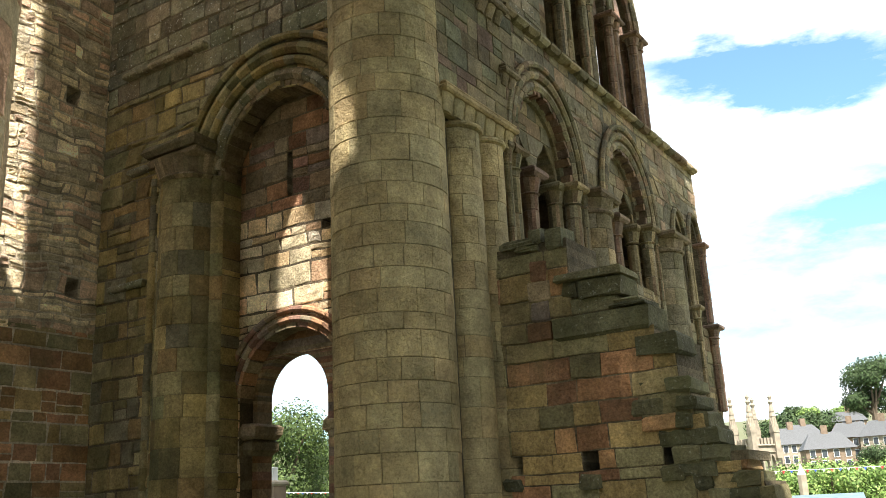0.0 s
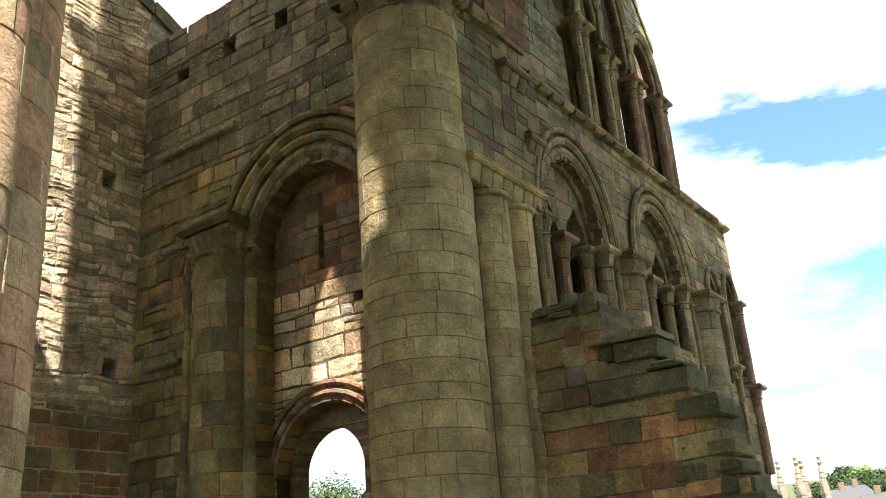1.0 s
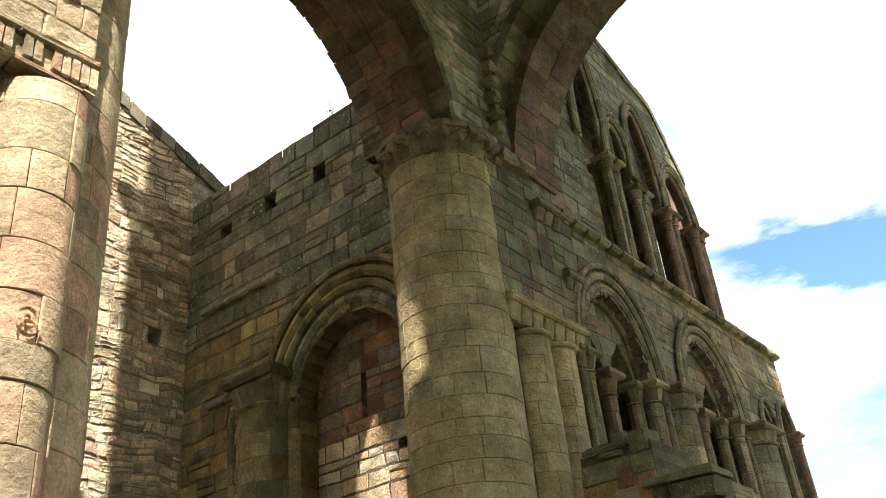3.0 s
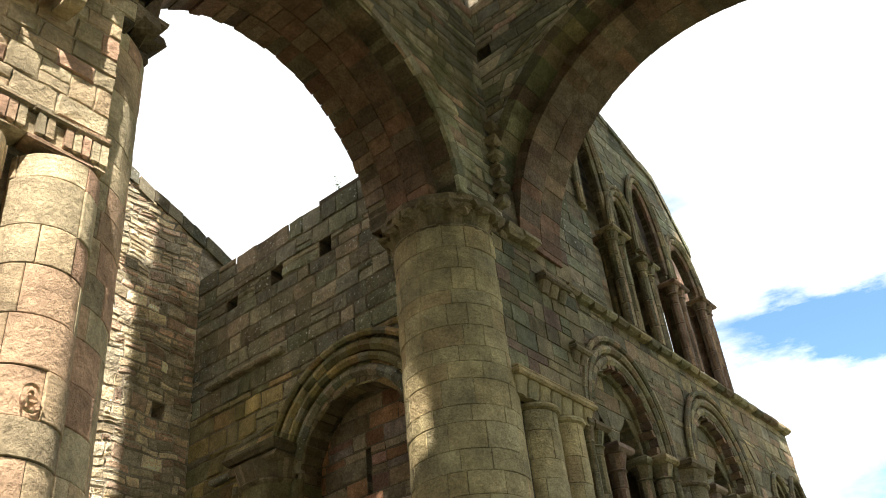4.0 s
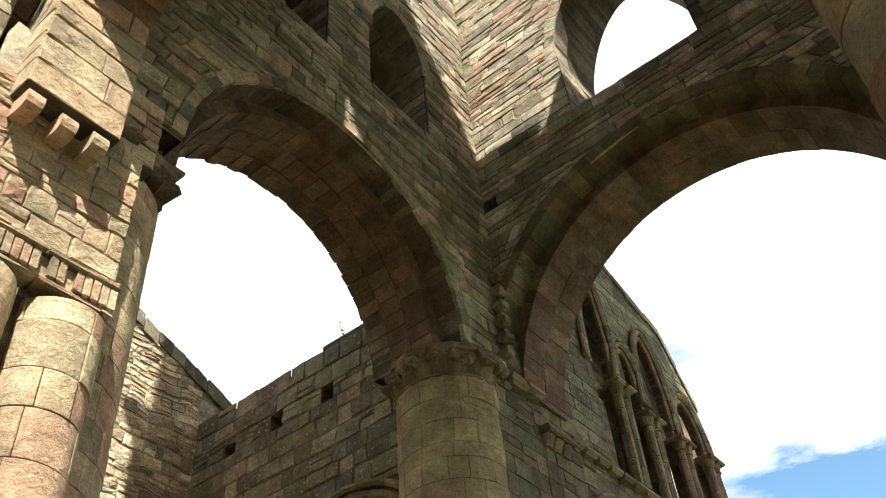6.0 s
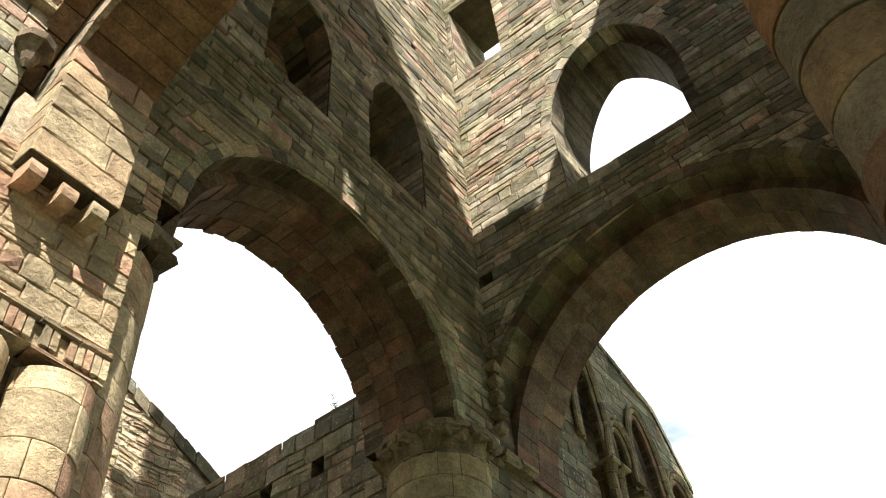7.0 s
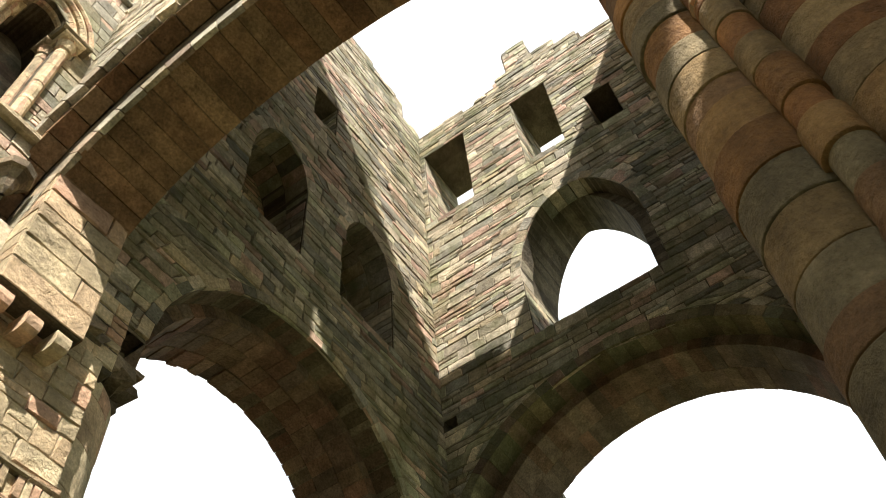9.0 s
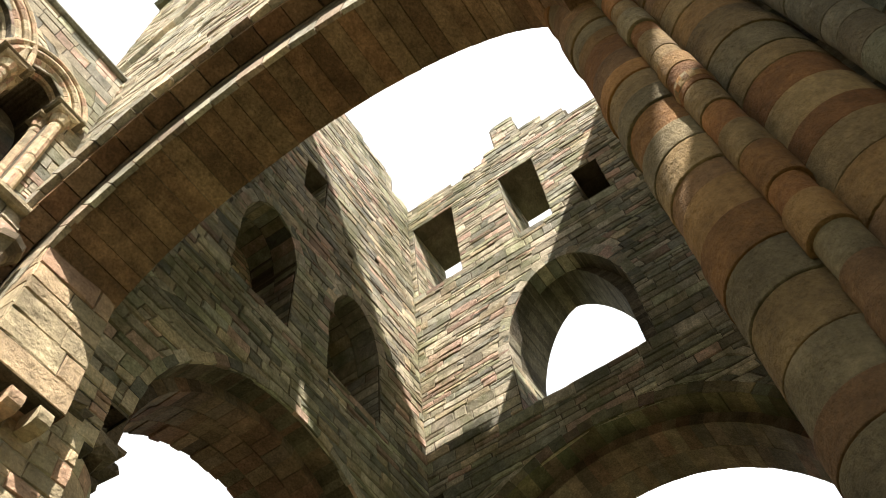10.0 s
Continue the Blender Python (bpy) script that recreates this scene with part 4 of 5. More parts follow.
box_soup(s, -3, XW, YN - 0.12, YN + 0.1, 10.75, 10.9, bev=0.04)
s.put("string_course", WARM, wall)
s = Soup()
box_soup(s, -8, XW, YN - 0.08, YN + 1.2, 15.3, 15.42, bev=0.04)
s.put("coping", GREY, wall)

# unseen wall, placed to shade the south-west shafts; its opening passes a sun patch
NAVE_S = Plane((0, -3.15, 0), (1, 0, 0), (0, 1, 0))
wall = structure("unseen_nave_wall_south", "unseen roofless southern nave wall whose upper opening passes a sun patch", "wall")
core("wall_body", NAVE_S, -14, 3.3, 0, 15.3, 1.2, [arch(-1.4, 1.0, 11.7, 13.8, 1.3), arch(-4.4, 1.5, 0, 5, 1.5)], None, PALE, wall)

# ---- transept ----
K = 9.0 / 10.2


def tz(z):
    return 1.6 + (z - 1.6) * K


YR = 14.0 * K
T_FACE = Plane((9.0, 0, 0), (0, 1, 0), (-1, 0, 0))
T_OP = [arch(8.42, 1.12, 0.0, tz(7.2), 1.15), rect(11.2, 11.5, tz(11.42), tz(11.75)), rect(10.0, 10.3, tz(11.5), tz(11.88)), rect(8.8, 9.08, tz(11.5), tz(11.88)), rect(11.05, 11.13, tz(6.55), tz(7.3))]
trans_top = ragged(lambda u: tz(12.6) if u > 9.1 else tz(12.85), 0.1, 5, 0.5)
wall = structure("transept_wall_east", "weathered transept wall with a blocked round arch and doorway", "wall")
facing(wall, Plane((9.0, 9.54, 0), (1, 0, 0), (0, -1, 0)), 0.0, 0.4, 0.0, tz(7.2), ASHLAR, 59, ch=(0.2, 0.34), bl=(0.3, 0.4))
core("wall_body", T_FACE, 7.0, YR, 0.0, tz(13.6), 0.93, T_OP, trans_top, MORTAR, wall)
facing(wall, WavyPlane(T_FACE.o, T_FACE.u, T_FACE.n, 0.007), 7.0, YR, tz(9.4), tz(13.6), GREY, 61, ch=(0.27, 0.42), bl=(0.25, 0.6), openings=T_OP, top=trans_top, pick=(7.0, 14, 8, 13, 290), rough=0.024, proud=0.03, split=0.12)
facing(wall, WavyPlane(T_FACE.o, T_FACE.u, T_FACE.n, 0.008), 7.0, YR, 0.0, tz(9.4), ASHLAR, 62, ch=(0.25, 0.4), bl=(0.22, 0.6), openings=T_OP, rough=0.028, proud=0.035, split=0.18)
IX = 9.4
I_FACE = Plane((IX, 0, 0), (0, 1, 0), (-1, 0, 0))
I_OP = [arch(8.5, 1.0, 0.0, 3.3, 0.92), rect(8.5, 8.6, tz(6.75), tz(7.55)), rect(7.78, 7.95, tz(6.05), tz(6.2))]
core("infill_body", I_FACE, 7.2, 9.6, 0, tz(8.6), 0.25, I_OP, None, MORTAR, wall)
core("inner_jamb", Plane((IX + 0.25, 0, 0), (0, 1, 0), (-1, 0, 0)), 7.0, 10.4, 0, tz(5.5), 0.3, [arch(8.75, 0.66, 0.0, 3.28, 0.62)], None, RED, wall)
# sun and shade are painted: bright buff infill below 5.95, darker red above
facing(wall, WavyPlane(I_FACE.o, I_FACE.u, I_FACE.n, 0.010), 7.2, 9.6, 0, 5.95, SUNLIT_BUFF, 63, ch=(0.2, 0.34), bl=(0.24, 0.6), openings=I_OP, rough=0.028, split=0.15, pick=(7, 10, 3, 9, 200))
facing(wall, WavyPlane(I_FACE.o, I_FACE.u, I_FACE.n, 0.010), 7.2, 9.6, 5.95, tz(8.6), RED, 57, ch=(0.2, 0.34), bl=(0.24, 0.6), openings=I_OP, rough=0.028, split=0.15, pick=(7, 10, 3, 9, 90))
for k, (hw, r, d) in enumerate(((1.08, 0.05, 0.04), (1.22, 0.045, 0.05))):
    moulding(wall, I_FACE, 8.5, hw, 3.3, hw - 0.08, d, r, RED, "door_moulding", n=16, seed=65 + k)
voussoirs(wall, I_FACE, 8.5, 1.0, 3.3, 0.92, 0.05, -0.25, 0.16, 15, RED, 66)
for k, (hw, r, d) in enumerate(((1.2, 0.10, 0.0), (1.4, 0.075, 0.06), (1.58, 0.10, 0.05), (1.78, 0.06, 0.09))):
    moulding(wall, T_FACE, 8.42, hw, tz(7.35), hw, d, r, ASHLAR if k else GREY, "arch_moulding", n=20, seed=67 + k)
voussoirs(wall, T_FACE, 8.42, 1.14, tz(7.2), 1.17, 0.03, -0.3, 0.12, 26, CARVED, 74, rough=0.035)
drum(wall, 9.02, 10.15, 0.50, 0, tz(7.25), 95, 265, ASHLAR, 64, per=4)
drum(wall, 9.02, 9.62, 0.12, 0, tz(7.25), 95, 265, ASHLAR, 68, per=1)
drum(wall, 9.0, 10.8, 0.09, 0, tz(7.4), 90, 270, ASHLAR, 69, per=1, joined=True)
drum(wall, 9.0, 11.02, 0.07, 0, tz(7.6), 90, 270, ASHLAR, 70, per=1, joined=True)
s = Soup()
box_soup(s, 8.44, 9.1, 9.55, 10.7, tz(7.72), tz(7.92), bev=0.06, j=0.02, rnd=random.Random(3))
box_soup(s, 8.5, 9.1, 9.6, 10.65, tz(7.55), tz(7.72), bev=0.08, j=0.03, rnd=random.Random(4))
s.put("capital_abacus", CARVED, wall)
lathe(wall, 9.02, 10.15, [(0.50, tz(7.2)), (0.56, tz(7.25)), (0.52, tz(7.3)), (0.62, tz(7.6))], CARVED, "capital", 24, 90, 270)
for y0, y1, z in ((9.9, 11.85, tz(9.88)), (10.75, 11.6, tz(7.85)), (11.1, 11.95, tz(5.7))):
    s = Soup()
    n = int((y1 - y0) / 0.3)
    for i in range(n):
        box_soup(s, 8.87, 9.05, y0 + (y1 - y0) * i / n + 0.004, y0 + (y1 - y0) * (i + 1) / n - 0.004, z - 0.05, z + 0.06, j=0.008, rnd=random.Random(i), bev=0.03)
    s.put("string_course", GREY, wall)
for y0, y1, x0 in ((9.2, 9.62, IX), (7.9, 8.17, IX + 0.24)):
    s = Soup()
    box_soup(s, x0, IX + 0.56, y0, y1, 2.72, 2.94, bev=0.05, j=0.015, rnd=random.Random(7))
    box_soup(s, x0 + 0.03, IX + 0.54, y0 + (0.07 if y0 > 9 else -0.02), y1 - (0.0 if y0 > 9 else 0.06), 2.5, 2.75, bev=0.08, j=0.02, rnd=random.Random(8))
    s.put("door_impost", CARVED, wall)

R_FACE = Plane((0, YR, 0), (1, 0, 0), (0, -1, 0))
R_OP = [rect(8.2, 8.46, tz(9.25), tz(9.6)), rect(8.4, 8.65, tz(5.6), tz(5.95))]
rub_top = ragged(lambda u: tz(14.69 - 0.43 * (u / K - 8.19)), 0.07, 6)
wall = structure("transept_wall_north", "rough red-brown rubble end wall of the transept", "wall")
core("wall_body", R_FACE, 2.55, 10.5, 0, 15.5, 1.2, R_OP, rub_top, LIME, wall)
sloping_cap(wall, R_FACE, lambda u: tz(14.69 - 0.43 * (u / K - 8.19)) + 0.1, 2.55, 10.4, 0.8, 0.3, GREY, 75)
facing(wall, R_FACE, 5.6, 9.0, 1.0, 4.6, STUB, 72, ch=(0.14, 0.34), bl=(0.18, 0.6), rough=0.024, split=0.3, openings=R_OP)
facing(wall, WavyPlane(R_FACE.o, R_FACE.u, R_FACE.n, 0.034), 5.6, 9.0, 4.55, 15.5, RUBBLE, 71, ch=(0.1, 0.27), bl=(0.13, 0.45), proud=0.026, rough=0.02, gap=0.011, split=0.45, openings=R_OP, top=rub_top, pick=(7, 9, 5, 11, 290))
# unseen wall added to cut sun off the lower end wall; opening admits sky light
wall = structure("unseen_transept_wall_west", "unseen sandstone transept wall that shades the rubble end wall", "wall")
core("wall_body", Plane((2.9, 0, 0), (0, 1, 0), (1, 0, 0)), 7.15, YR, 0, 13.8, 1.3, [rect(9.7, 12.0, 0, 10.8)], None, RUBBLE, wall)

# ---- choir ----
C_FACE = Plane((0, 5.76, 0), (1, 0, 0), (0, -1, 0))
G_OP = [arch(12.25, 1.0, 5.3, 6.75, 1.3), arch(15.7, 1.0, 5.5, 6.85, 1.3), arch(18.55, 0.36, 5.2, 6.8, 0.75), arch(19.6, 0.38, 5.2, 6.8, 0.9)]
CL_OP = [arch(13.95, 0.38, 9.15, 11.25, 1.05), arch(15.1, 0.5, 9.15, 11.25, 2.0), arch(16.5, 0.55, 9.15, 11.15, 1.15), arch(12.92, 0.40, 9.15, 11.3, 2.5)]


def choir_base(u):
    if u > 17.4:
        return 9.05
    if u < 14.0:
        return 14.8
    if u < 16.3:
        return 14.8 - (u - 14.0) * 0.29
    return 14.1 - (u - 16.3) * 1.4


choir_top = ragged(choir_base, 0.10, 8)
wall = structure("choir_wall", "ruined choir wall with gallery arches and clerestory openings", "wall")
core("wall_body", C_FACE, XE + THICK, 20.2, 0, 9.05, 1.0, G_OP, None, MORTAR, wall)
core("clerestory_body", C_FACE, XE + THICK, 17.4, 9.05, 15.0, 0.16, CL_OP, choir_top, MORTAR, wall)
facing(wall, C_FACE, 11.2, 20.2, 3.0, 9.0, CHOIR, 81, ch=(0.22, 0.34), bl=(0.22, 0.55), openings=G_OP, pick=(11, 18, 5.5, 9.0, 250), rough=0.02, split=0.25)
facing(wall, C_FACE, XE + THICK, 17.4, 9.15, 15.0, GREY, 82, ch=(0.2, 0.3), bl=(0.3, 0.7), openings=CL_OP, top=choir_top)
sloping_cap(wall, C_FACE, lambda u: choir_base(u) + 0.12, XE + THICK, 17.38, 0.3, 0.22, GREY, 83, (0.3, 0.6))
C_BACK = Plane((0, 6.9, 0), (1, 0, 0), (0, -1, 0))
core("passage_back", C_BACK, XE + THICK, 16.7, 10.6, 12.2, 0.3, [], None, CHOIR, wall)
core("passage_roof_wall", C_BACK, XE + THICK, 18.8, 12.2, 13.0, 0.3, [], None, CHOIR_RED, wall)
core("passage_screen", Plane((0, 6.3, 0), (1, 0, 0), (0, -1, 0)), XE + THICK, 15.3, 9.05, 14.2, 0.3, [], None, CHOIR, wall)
core("passage_lintel", Plane((0, 6.3, 0), (1, 0, 0), (0, -1, 0)), 15.3, 17.3, 11.6, 14.5, 0.3, [], None, CHOIR_RED, wall)
core("passage_lintel", Plane((0, 6.3, 0), (1, 0, 0), (0, -1, 0)), 17.3, 18.6, 11.6, 13.2, 0.3, [], None, CHOIR_RED, wall)
core("opening_infill", Plane((0, 6.05, 0), (1, 0, 0), (0, -1, 0)), 14.6, 15.75, 10.75, 11.55, 0.25, [], None, MORTAR, wall)
facing(wall, Plane((0, 6.05, 0), (1, 0, 0), (0, -1, 0)), 14.6, 15.75, 10.75, 11.55, GREY, 84, ch=(0.15, 0.22), bl=(0.2, 0.5))
core("passage_parapet", C_BACK, XE + THICK, 16.7, 9.05, 10.6, 0.3, [], None, CHOIR, wall)
s = Soup()
for i in range(24):
    x0 = 11.0 + i * 0.385
    top = 9.0
    box_soup(s, x0 + 0.004, x0 + 0.381, 5.60, 5.8, top - 0.06, top + 0.09, j=0.012, rnd=random.Random(i), bev=0.05)
s.put("string_course", CHOIR, wall)
for k, (c, sp) in enumerate(((12.25, 6.75), (15.7, 6.85))):
    for hw, d, r in ((0.98, -0.2, 0.08), (1.06, 0.0, 0.08), (1.2, 0.05, 0.07), (1.34, 0.08, 0.055)):
        moulding(wall, C_FACE, c, hw, sp, hw * 1.27, d, r, CHOIR, "arch_moulding", n=22, seed=int(hw * 100) + k)
    voussoirs(wall, C_FACE, c, 0.98, sp, 1.27, 0.03, -0.5, 0.10, 26, CHOIR_RED, 85 + k, rough=0.045)
    # tympanum on paired pointed arches and a short column
    panel = Plane((0, 6.0, 0), (1, 0, 0), (0, -1, 0))
    ty = [arch(c - 0.5, 0.36, 5.0, sp, 0.62, 1.5), arch(c + 0.5, 0.36, 5.0, sp, 0.62, 1.5)]
    core("tympanum", panel, c - 1.0, c + 1.0, sp, sp + 1.3, 0.25, ty, None, CHOIR, wall)
    facing(wall, panel, c - 1.0, c + 1.0, sp, sp + 1.3, CHOIR, 88 + k, ch=(0.25, 0.35), bl=(0.3, 0.6), openings=ty)
    z0 = 5.1
    colonnette(wall, c - 0.05, 6.05, 0.13, z0, sp - 0.42, 0.42, CHOIR_RED)
    for dx, y, r in ((0.85, 6.05, 0.12), (1.05, 5.82, 0.13), (1.32, 5.74, 0.07)):
        colonnette(wall, c + dx, y, r, 4.6, sp - 0.36, 0.36, CHOIR)
        if dx > 1:
            colonnette(wall, c - dx, y, r * 0.9, 4.6, sp - 0.36, 0.36, CHOIR)
    core("gallery_back", Plane((0, 6.7, 0), (1, 0, 0), (0, -1, 0)), c - 1.1, c + 1.1, 4.5, 8.2, 0.05, [], None, CHOIR, wall)
drum(wall, 13.95, 5.8, 0.36, 3.5, 6.35, 170, 370, CHOIR, 86, per=3)
round_capital(wall, 13.95, 5.8, 0.36, 6.35, 0.38, CARVED, n=10)
drum(wall, 17.45, 5.8, 0.42, 3.2, 6.4, 170, 370, CHOIR, 87, per=3)
round_capital(wall, 17.45, 5.8, 0.42, 6.4, 0.38, CARVED, n=10)
for x, z0, z1, r in ((18.02, 3.3, 6.5, 0.1), (19.05, 3.3, 5.3, 0.08), (20.02, 3.4, 5.0, 0.12), (20.02, 5.35, 6.9, 0.08)):
    colonnette(wall, x, 5.7, r, z0, z1, 0.3, CHOIR_RED if x > 20 else CHOIR)
for c, hw, rise in ((18.55, 0.36, 0.75), (19.6, 0.38, 0.9)):
    moulding(wall, C_FACE, c, hw + 0.08, 6.8, rise + 0.1, 0.05, 0.06, CHOIR, "arch_moulding", n=14, legs=1.5, seed=3)
# clerestory shafts and mouldings
for x, z1 in ((13.40, 10.95), (14.45, 10.72), (15.75, 10.75), (17.12, 10.9)):
    for dx in (-0.14, 0.14):
        colonnette(wall, x + dx, 5.72, 0.105, 9.1, z1, 0.28, CHOIR if x < 15 else CHOIR_RED)
    colonnette(wall, x, 5.95, 0.10, 9.1, z1, 0.28, CHOIR if x < 15 else CHOIR_RED)
for c, hw, sp, rise in ((13.95, 0.41, 11.25, 1.08), (15.1, 0.54, 11.25, 2.03), (16.5, 0.58, 11.15, 1.18), (12.92, 0.44, 11.3, 2.55)):
    for k, (e, d, r) in enumerate(((0.0, 0.0, 0.06), (0.13, 0.05, 0.07), (0.25, 0.08, 0.045))):
        moulding(wall, C_FACE, c, hw + e, sp, rise + e, d, r, CHOIR_RED if c > 14.5 and k == 0 else CHOIR, "arch_moulding", n=18, seed=int(c * 10) + k)
s = Soup()
for i in range(9):
    x0 = 17.4 + i * 0.315
    box_soup(s, x0, x0 + 0.31, 5.66, 6.8, 9.0, 9.16, j=0.012, rnd=random.Random(i + 50), bev=0.04)
s.put("coping", GREY, wall)

# ---- broken screen wall ----
ST = Plane((10.95, 0, 0), (0, 1, 0), (-1, 0, 0))


def stub_base(u):
    for lim, z in ((2.75, 1.55), (2.95, 1.75), (3.35, 2.1), (3.5, 2.45), (3.6, 2.9), (3.86, 3.62), (4.2, 3.72), (4.97, 4.05), (9, 5.08)):
        if u < lim:
            return z


S_OP = [rect(5.85, 6.06, 2.02, 2.26), rect(4.75, 4.98, 2.0, 2.26), rect(3.68, 3.9, 2.02, 2.26)]
wall = structure("screen_wall", "broken stub of a red and ochre sandstone screen wall", "wall")
wall.location, wall.scale = (0, 0, 0.096), (0.94, 0.94, 0.94)
core("wall_body", ST, 2.62, 6.4, -0.15, 5.3, 1.0, S_OP, stub_base, JOINT, wall)
facing(wall, WavyPlane(ST.o, ST.u, ST.n, 0.008), 2.62, 6.4, 0.0, 5.3, STUB, 91, ch=(0.26, 0.42), bl=(0.3, 0.85), proud=0.03, gap=0.002, rough=0.016, openings=S_OP, top=stub_base, pick=(2, 7, 1.0, 6, 220), split=0.05)
rnd = random.Random(92)
# overhanging slabs, the spotted mossy course and stones left on the broken top: y from, y to, z from, z to, overhang, inner depth
for y0, y1, z0, z1, out, deep in ((4.15, 5.12, 4.47, 4.59, 0.2, 0.5), (4.3, 4.98, 4.02, 4.26, -0.05, 0.5), (4.62, 4.86, 4.24, 4.48, 0.02, 0.5), (4.2, 4.75, 4.22, 4.47, 0.10, 0.5), (4.82, 5.04, 4.28, 4.47, 0.06, 0.4), (3.86, 5.2, 3.72, 4.02, 0.09, 0.6),
                                  (3.9, 4.4, 4.03, 4.10, 0.08, 0.5), (4.0, 4.34, 4.10, 4.16, 0.05, 0.5), (3.54, 4.1, 3.37, 3.62, 0.12, 0.6),
                                  (5.28, 5.5, 5.12, 5.32, 0.04, 0.4), (4.99, 5.22, 5.0, 5.30, 0.06, 0.4), (5.4, 5.95, 5.1, 5.17, 0.09, 0.5), (5.5, 5.92, 5.17, 5.24, 0.05, 0.5), (5.36, 5.7, 5.03, 5.1, 0.08, 0.5),
                                  (5.86, 6.1, 1.8, 1.98, 0.14, 0.4), (4.72, 5.0, 1.8, 1.98, 0.14, 0.4), (3.66, 3.92, 1.82, 2.0, 0.14, 0.4)):
    s = Soup()
    box_soup(s, 10.93 - 0.6 * out, 10.95 + deep, y0, y1, z0, z1, j=0.022, rnd=rnd, bev=0.022)
    s.put("ledge_stone", SLAB, wall)
for y0, y1, z0, z1 in ((5.26, 5.50, 4.58, 4.86), (5.22, 5.56, 4.30, 4.57), (5.25, 5.52, 4.02, 4.29), (5.24, 5.6, 3.75, 4.01)):
    s = Soup()
    box_soup(s, 10.905, 11.2, y0, y1, z0, z1, j=0.012, rnd=rnd, bev=0.018)
    s.put("quoin", RED, wall)
# torn end of the wall: courses of broken stones that step down
for level, (z, y_end) in enumerate(((3.05, 3.45), (2.82, 3.4), (2.62, 3.3), (2.42, 3.2), (2.22, 3.08), (2.04, 2.92), (1.9, 2.78), (1.72, 2.62), (1.5, 2.6), (1.25, 2.6))):
    y = y_end
    while y < y_end + 0.55:
        wide, s = rnd.uniform(0.16, 0.42), Soup()
        out, high = rnd.uniform(-0.03, 0.12), rnd.uniform(0.15, 0.22)
        box_soup(s, 10.95 - out, 11.6, y, y + wide, z - high, z, j=0.018, rnd=rnd, bev=0.025)
        s.put("broken_stone", SLAB if rnd.random() < 0.8 else STUB, wall)
        y += wide * 0.96


# ---- trees and the town beyond ----
def plain(name, color, rough=0.8, scale=3.0, amount=0.25):
    m = bpy.data.materials.new(name)
    m.use_nodes = True
    n, l = m.node_tree.nodes, m.node_tree.links
    b = n["Principled BSDF"]
    b.inputs["Roughness"].default_value = rough
    t, r, g = n.new("ShaderNodeTexNoise"), n.new("ShaderNodeValToRGB"), n.new("ShaderNodeNewGeometry")
    t.inputs["Scale"].default_value, t.inputs["Detail"].default_value = scale, 6.0
    color = [0.78 * c for c in color]
    r.color_ramp.elements[0].position, r.color_ramp.elements[1].position = 0.3, 0.7
    r.color_ramp.elements[0].color = (*[c * (1 - amount) for c in color], 1)
    r.color_ramp.elements[1].color = (*[min(1, c * (1 + amount)) for c in color], 1)
    l.new(g.outputs["Position"], t.inputs["Vector"])
    l.new(t.outputs["Fac"], r.inputs["Fac"])
    l.new(r.outputs["Color"], b.inputs["Base Color"])
    return m


LEAF_DARK = stone("dark_foliage", [(0.05, 0.085, 0.03), (0.065, 0.10, 0.035), (0.04, 0.07, 0.025)], green=0.0, bump=0.0, rough=0.7, gain=1.0)
LEAF = stone("foliage", [(0.08, 0.14, 0.03), (0.12, 0.19, 0.045), (0.06, 0.11, 0.025), (0.16, 0.21, 0.06)], green=0.0, bump=0.0, rough=0.6, gain=1.7)
LEAF_DEEP = stone("deep_green_foliage", [(0.07, 0.12, 0.03), (0.10, 0.155, 0.04), (0.05, 0.09, 0.022), (0.13, 0.18, 0.05)], green=0.0, bump=0.0, rough=0.6, gain=0.8)
BARK = plain("bark", (0.12, 0.09, 0.06), 0.9, 8)
SLATE = plain("slate", (0.09, 0.095, 0.10), 0.6, 5)
BRICK = plain("brown_render", (0.22, 0.16, 0.11), 0.9, 2)
CREAM = plain("cream_stone", (0.33, 0.28, 0.21), 0.9, 2)
GLASS = plain("window_glass", (0.06, 0.07, 0.08), 0.15, 1)
WHITE = plain("white_paint", (0.8, 0.8, 0.78), 0.6, 2, 0.05)


def bearing(az, dist):
    return dist * math.sin(radians(az)), dist * math.cos(radians(az))


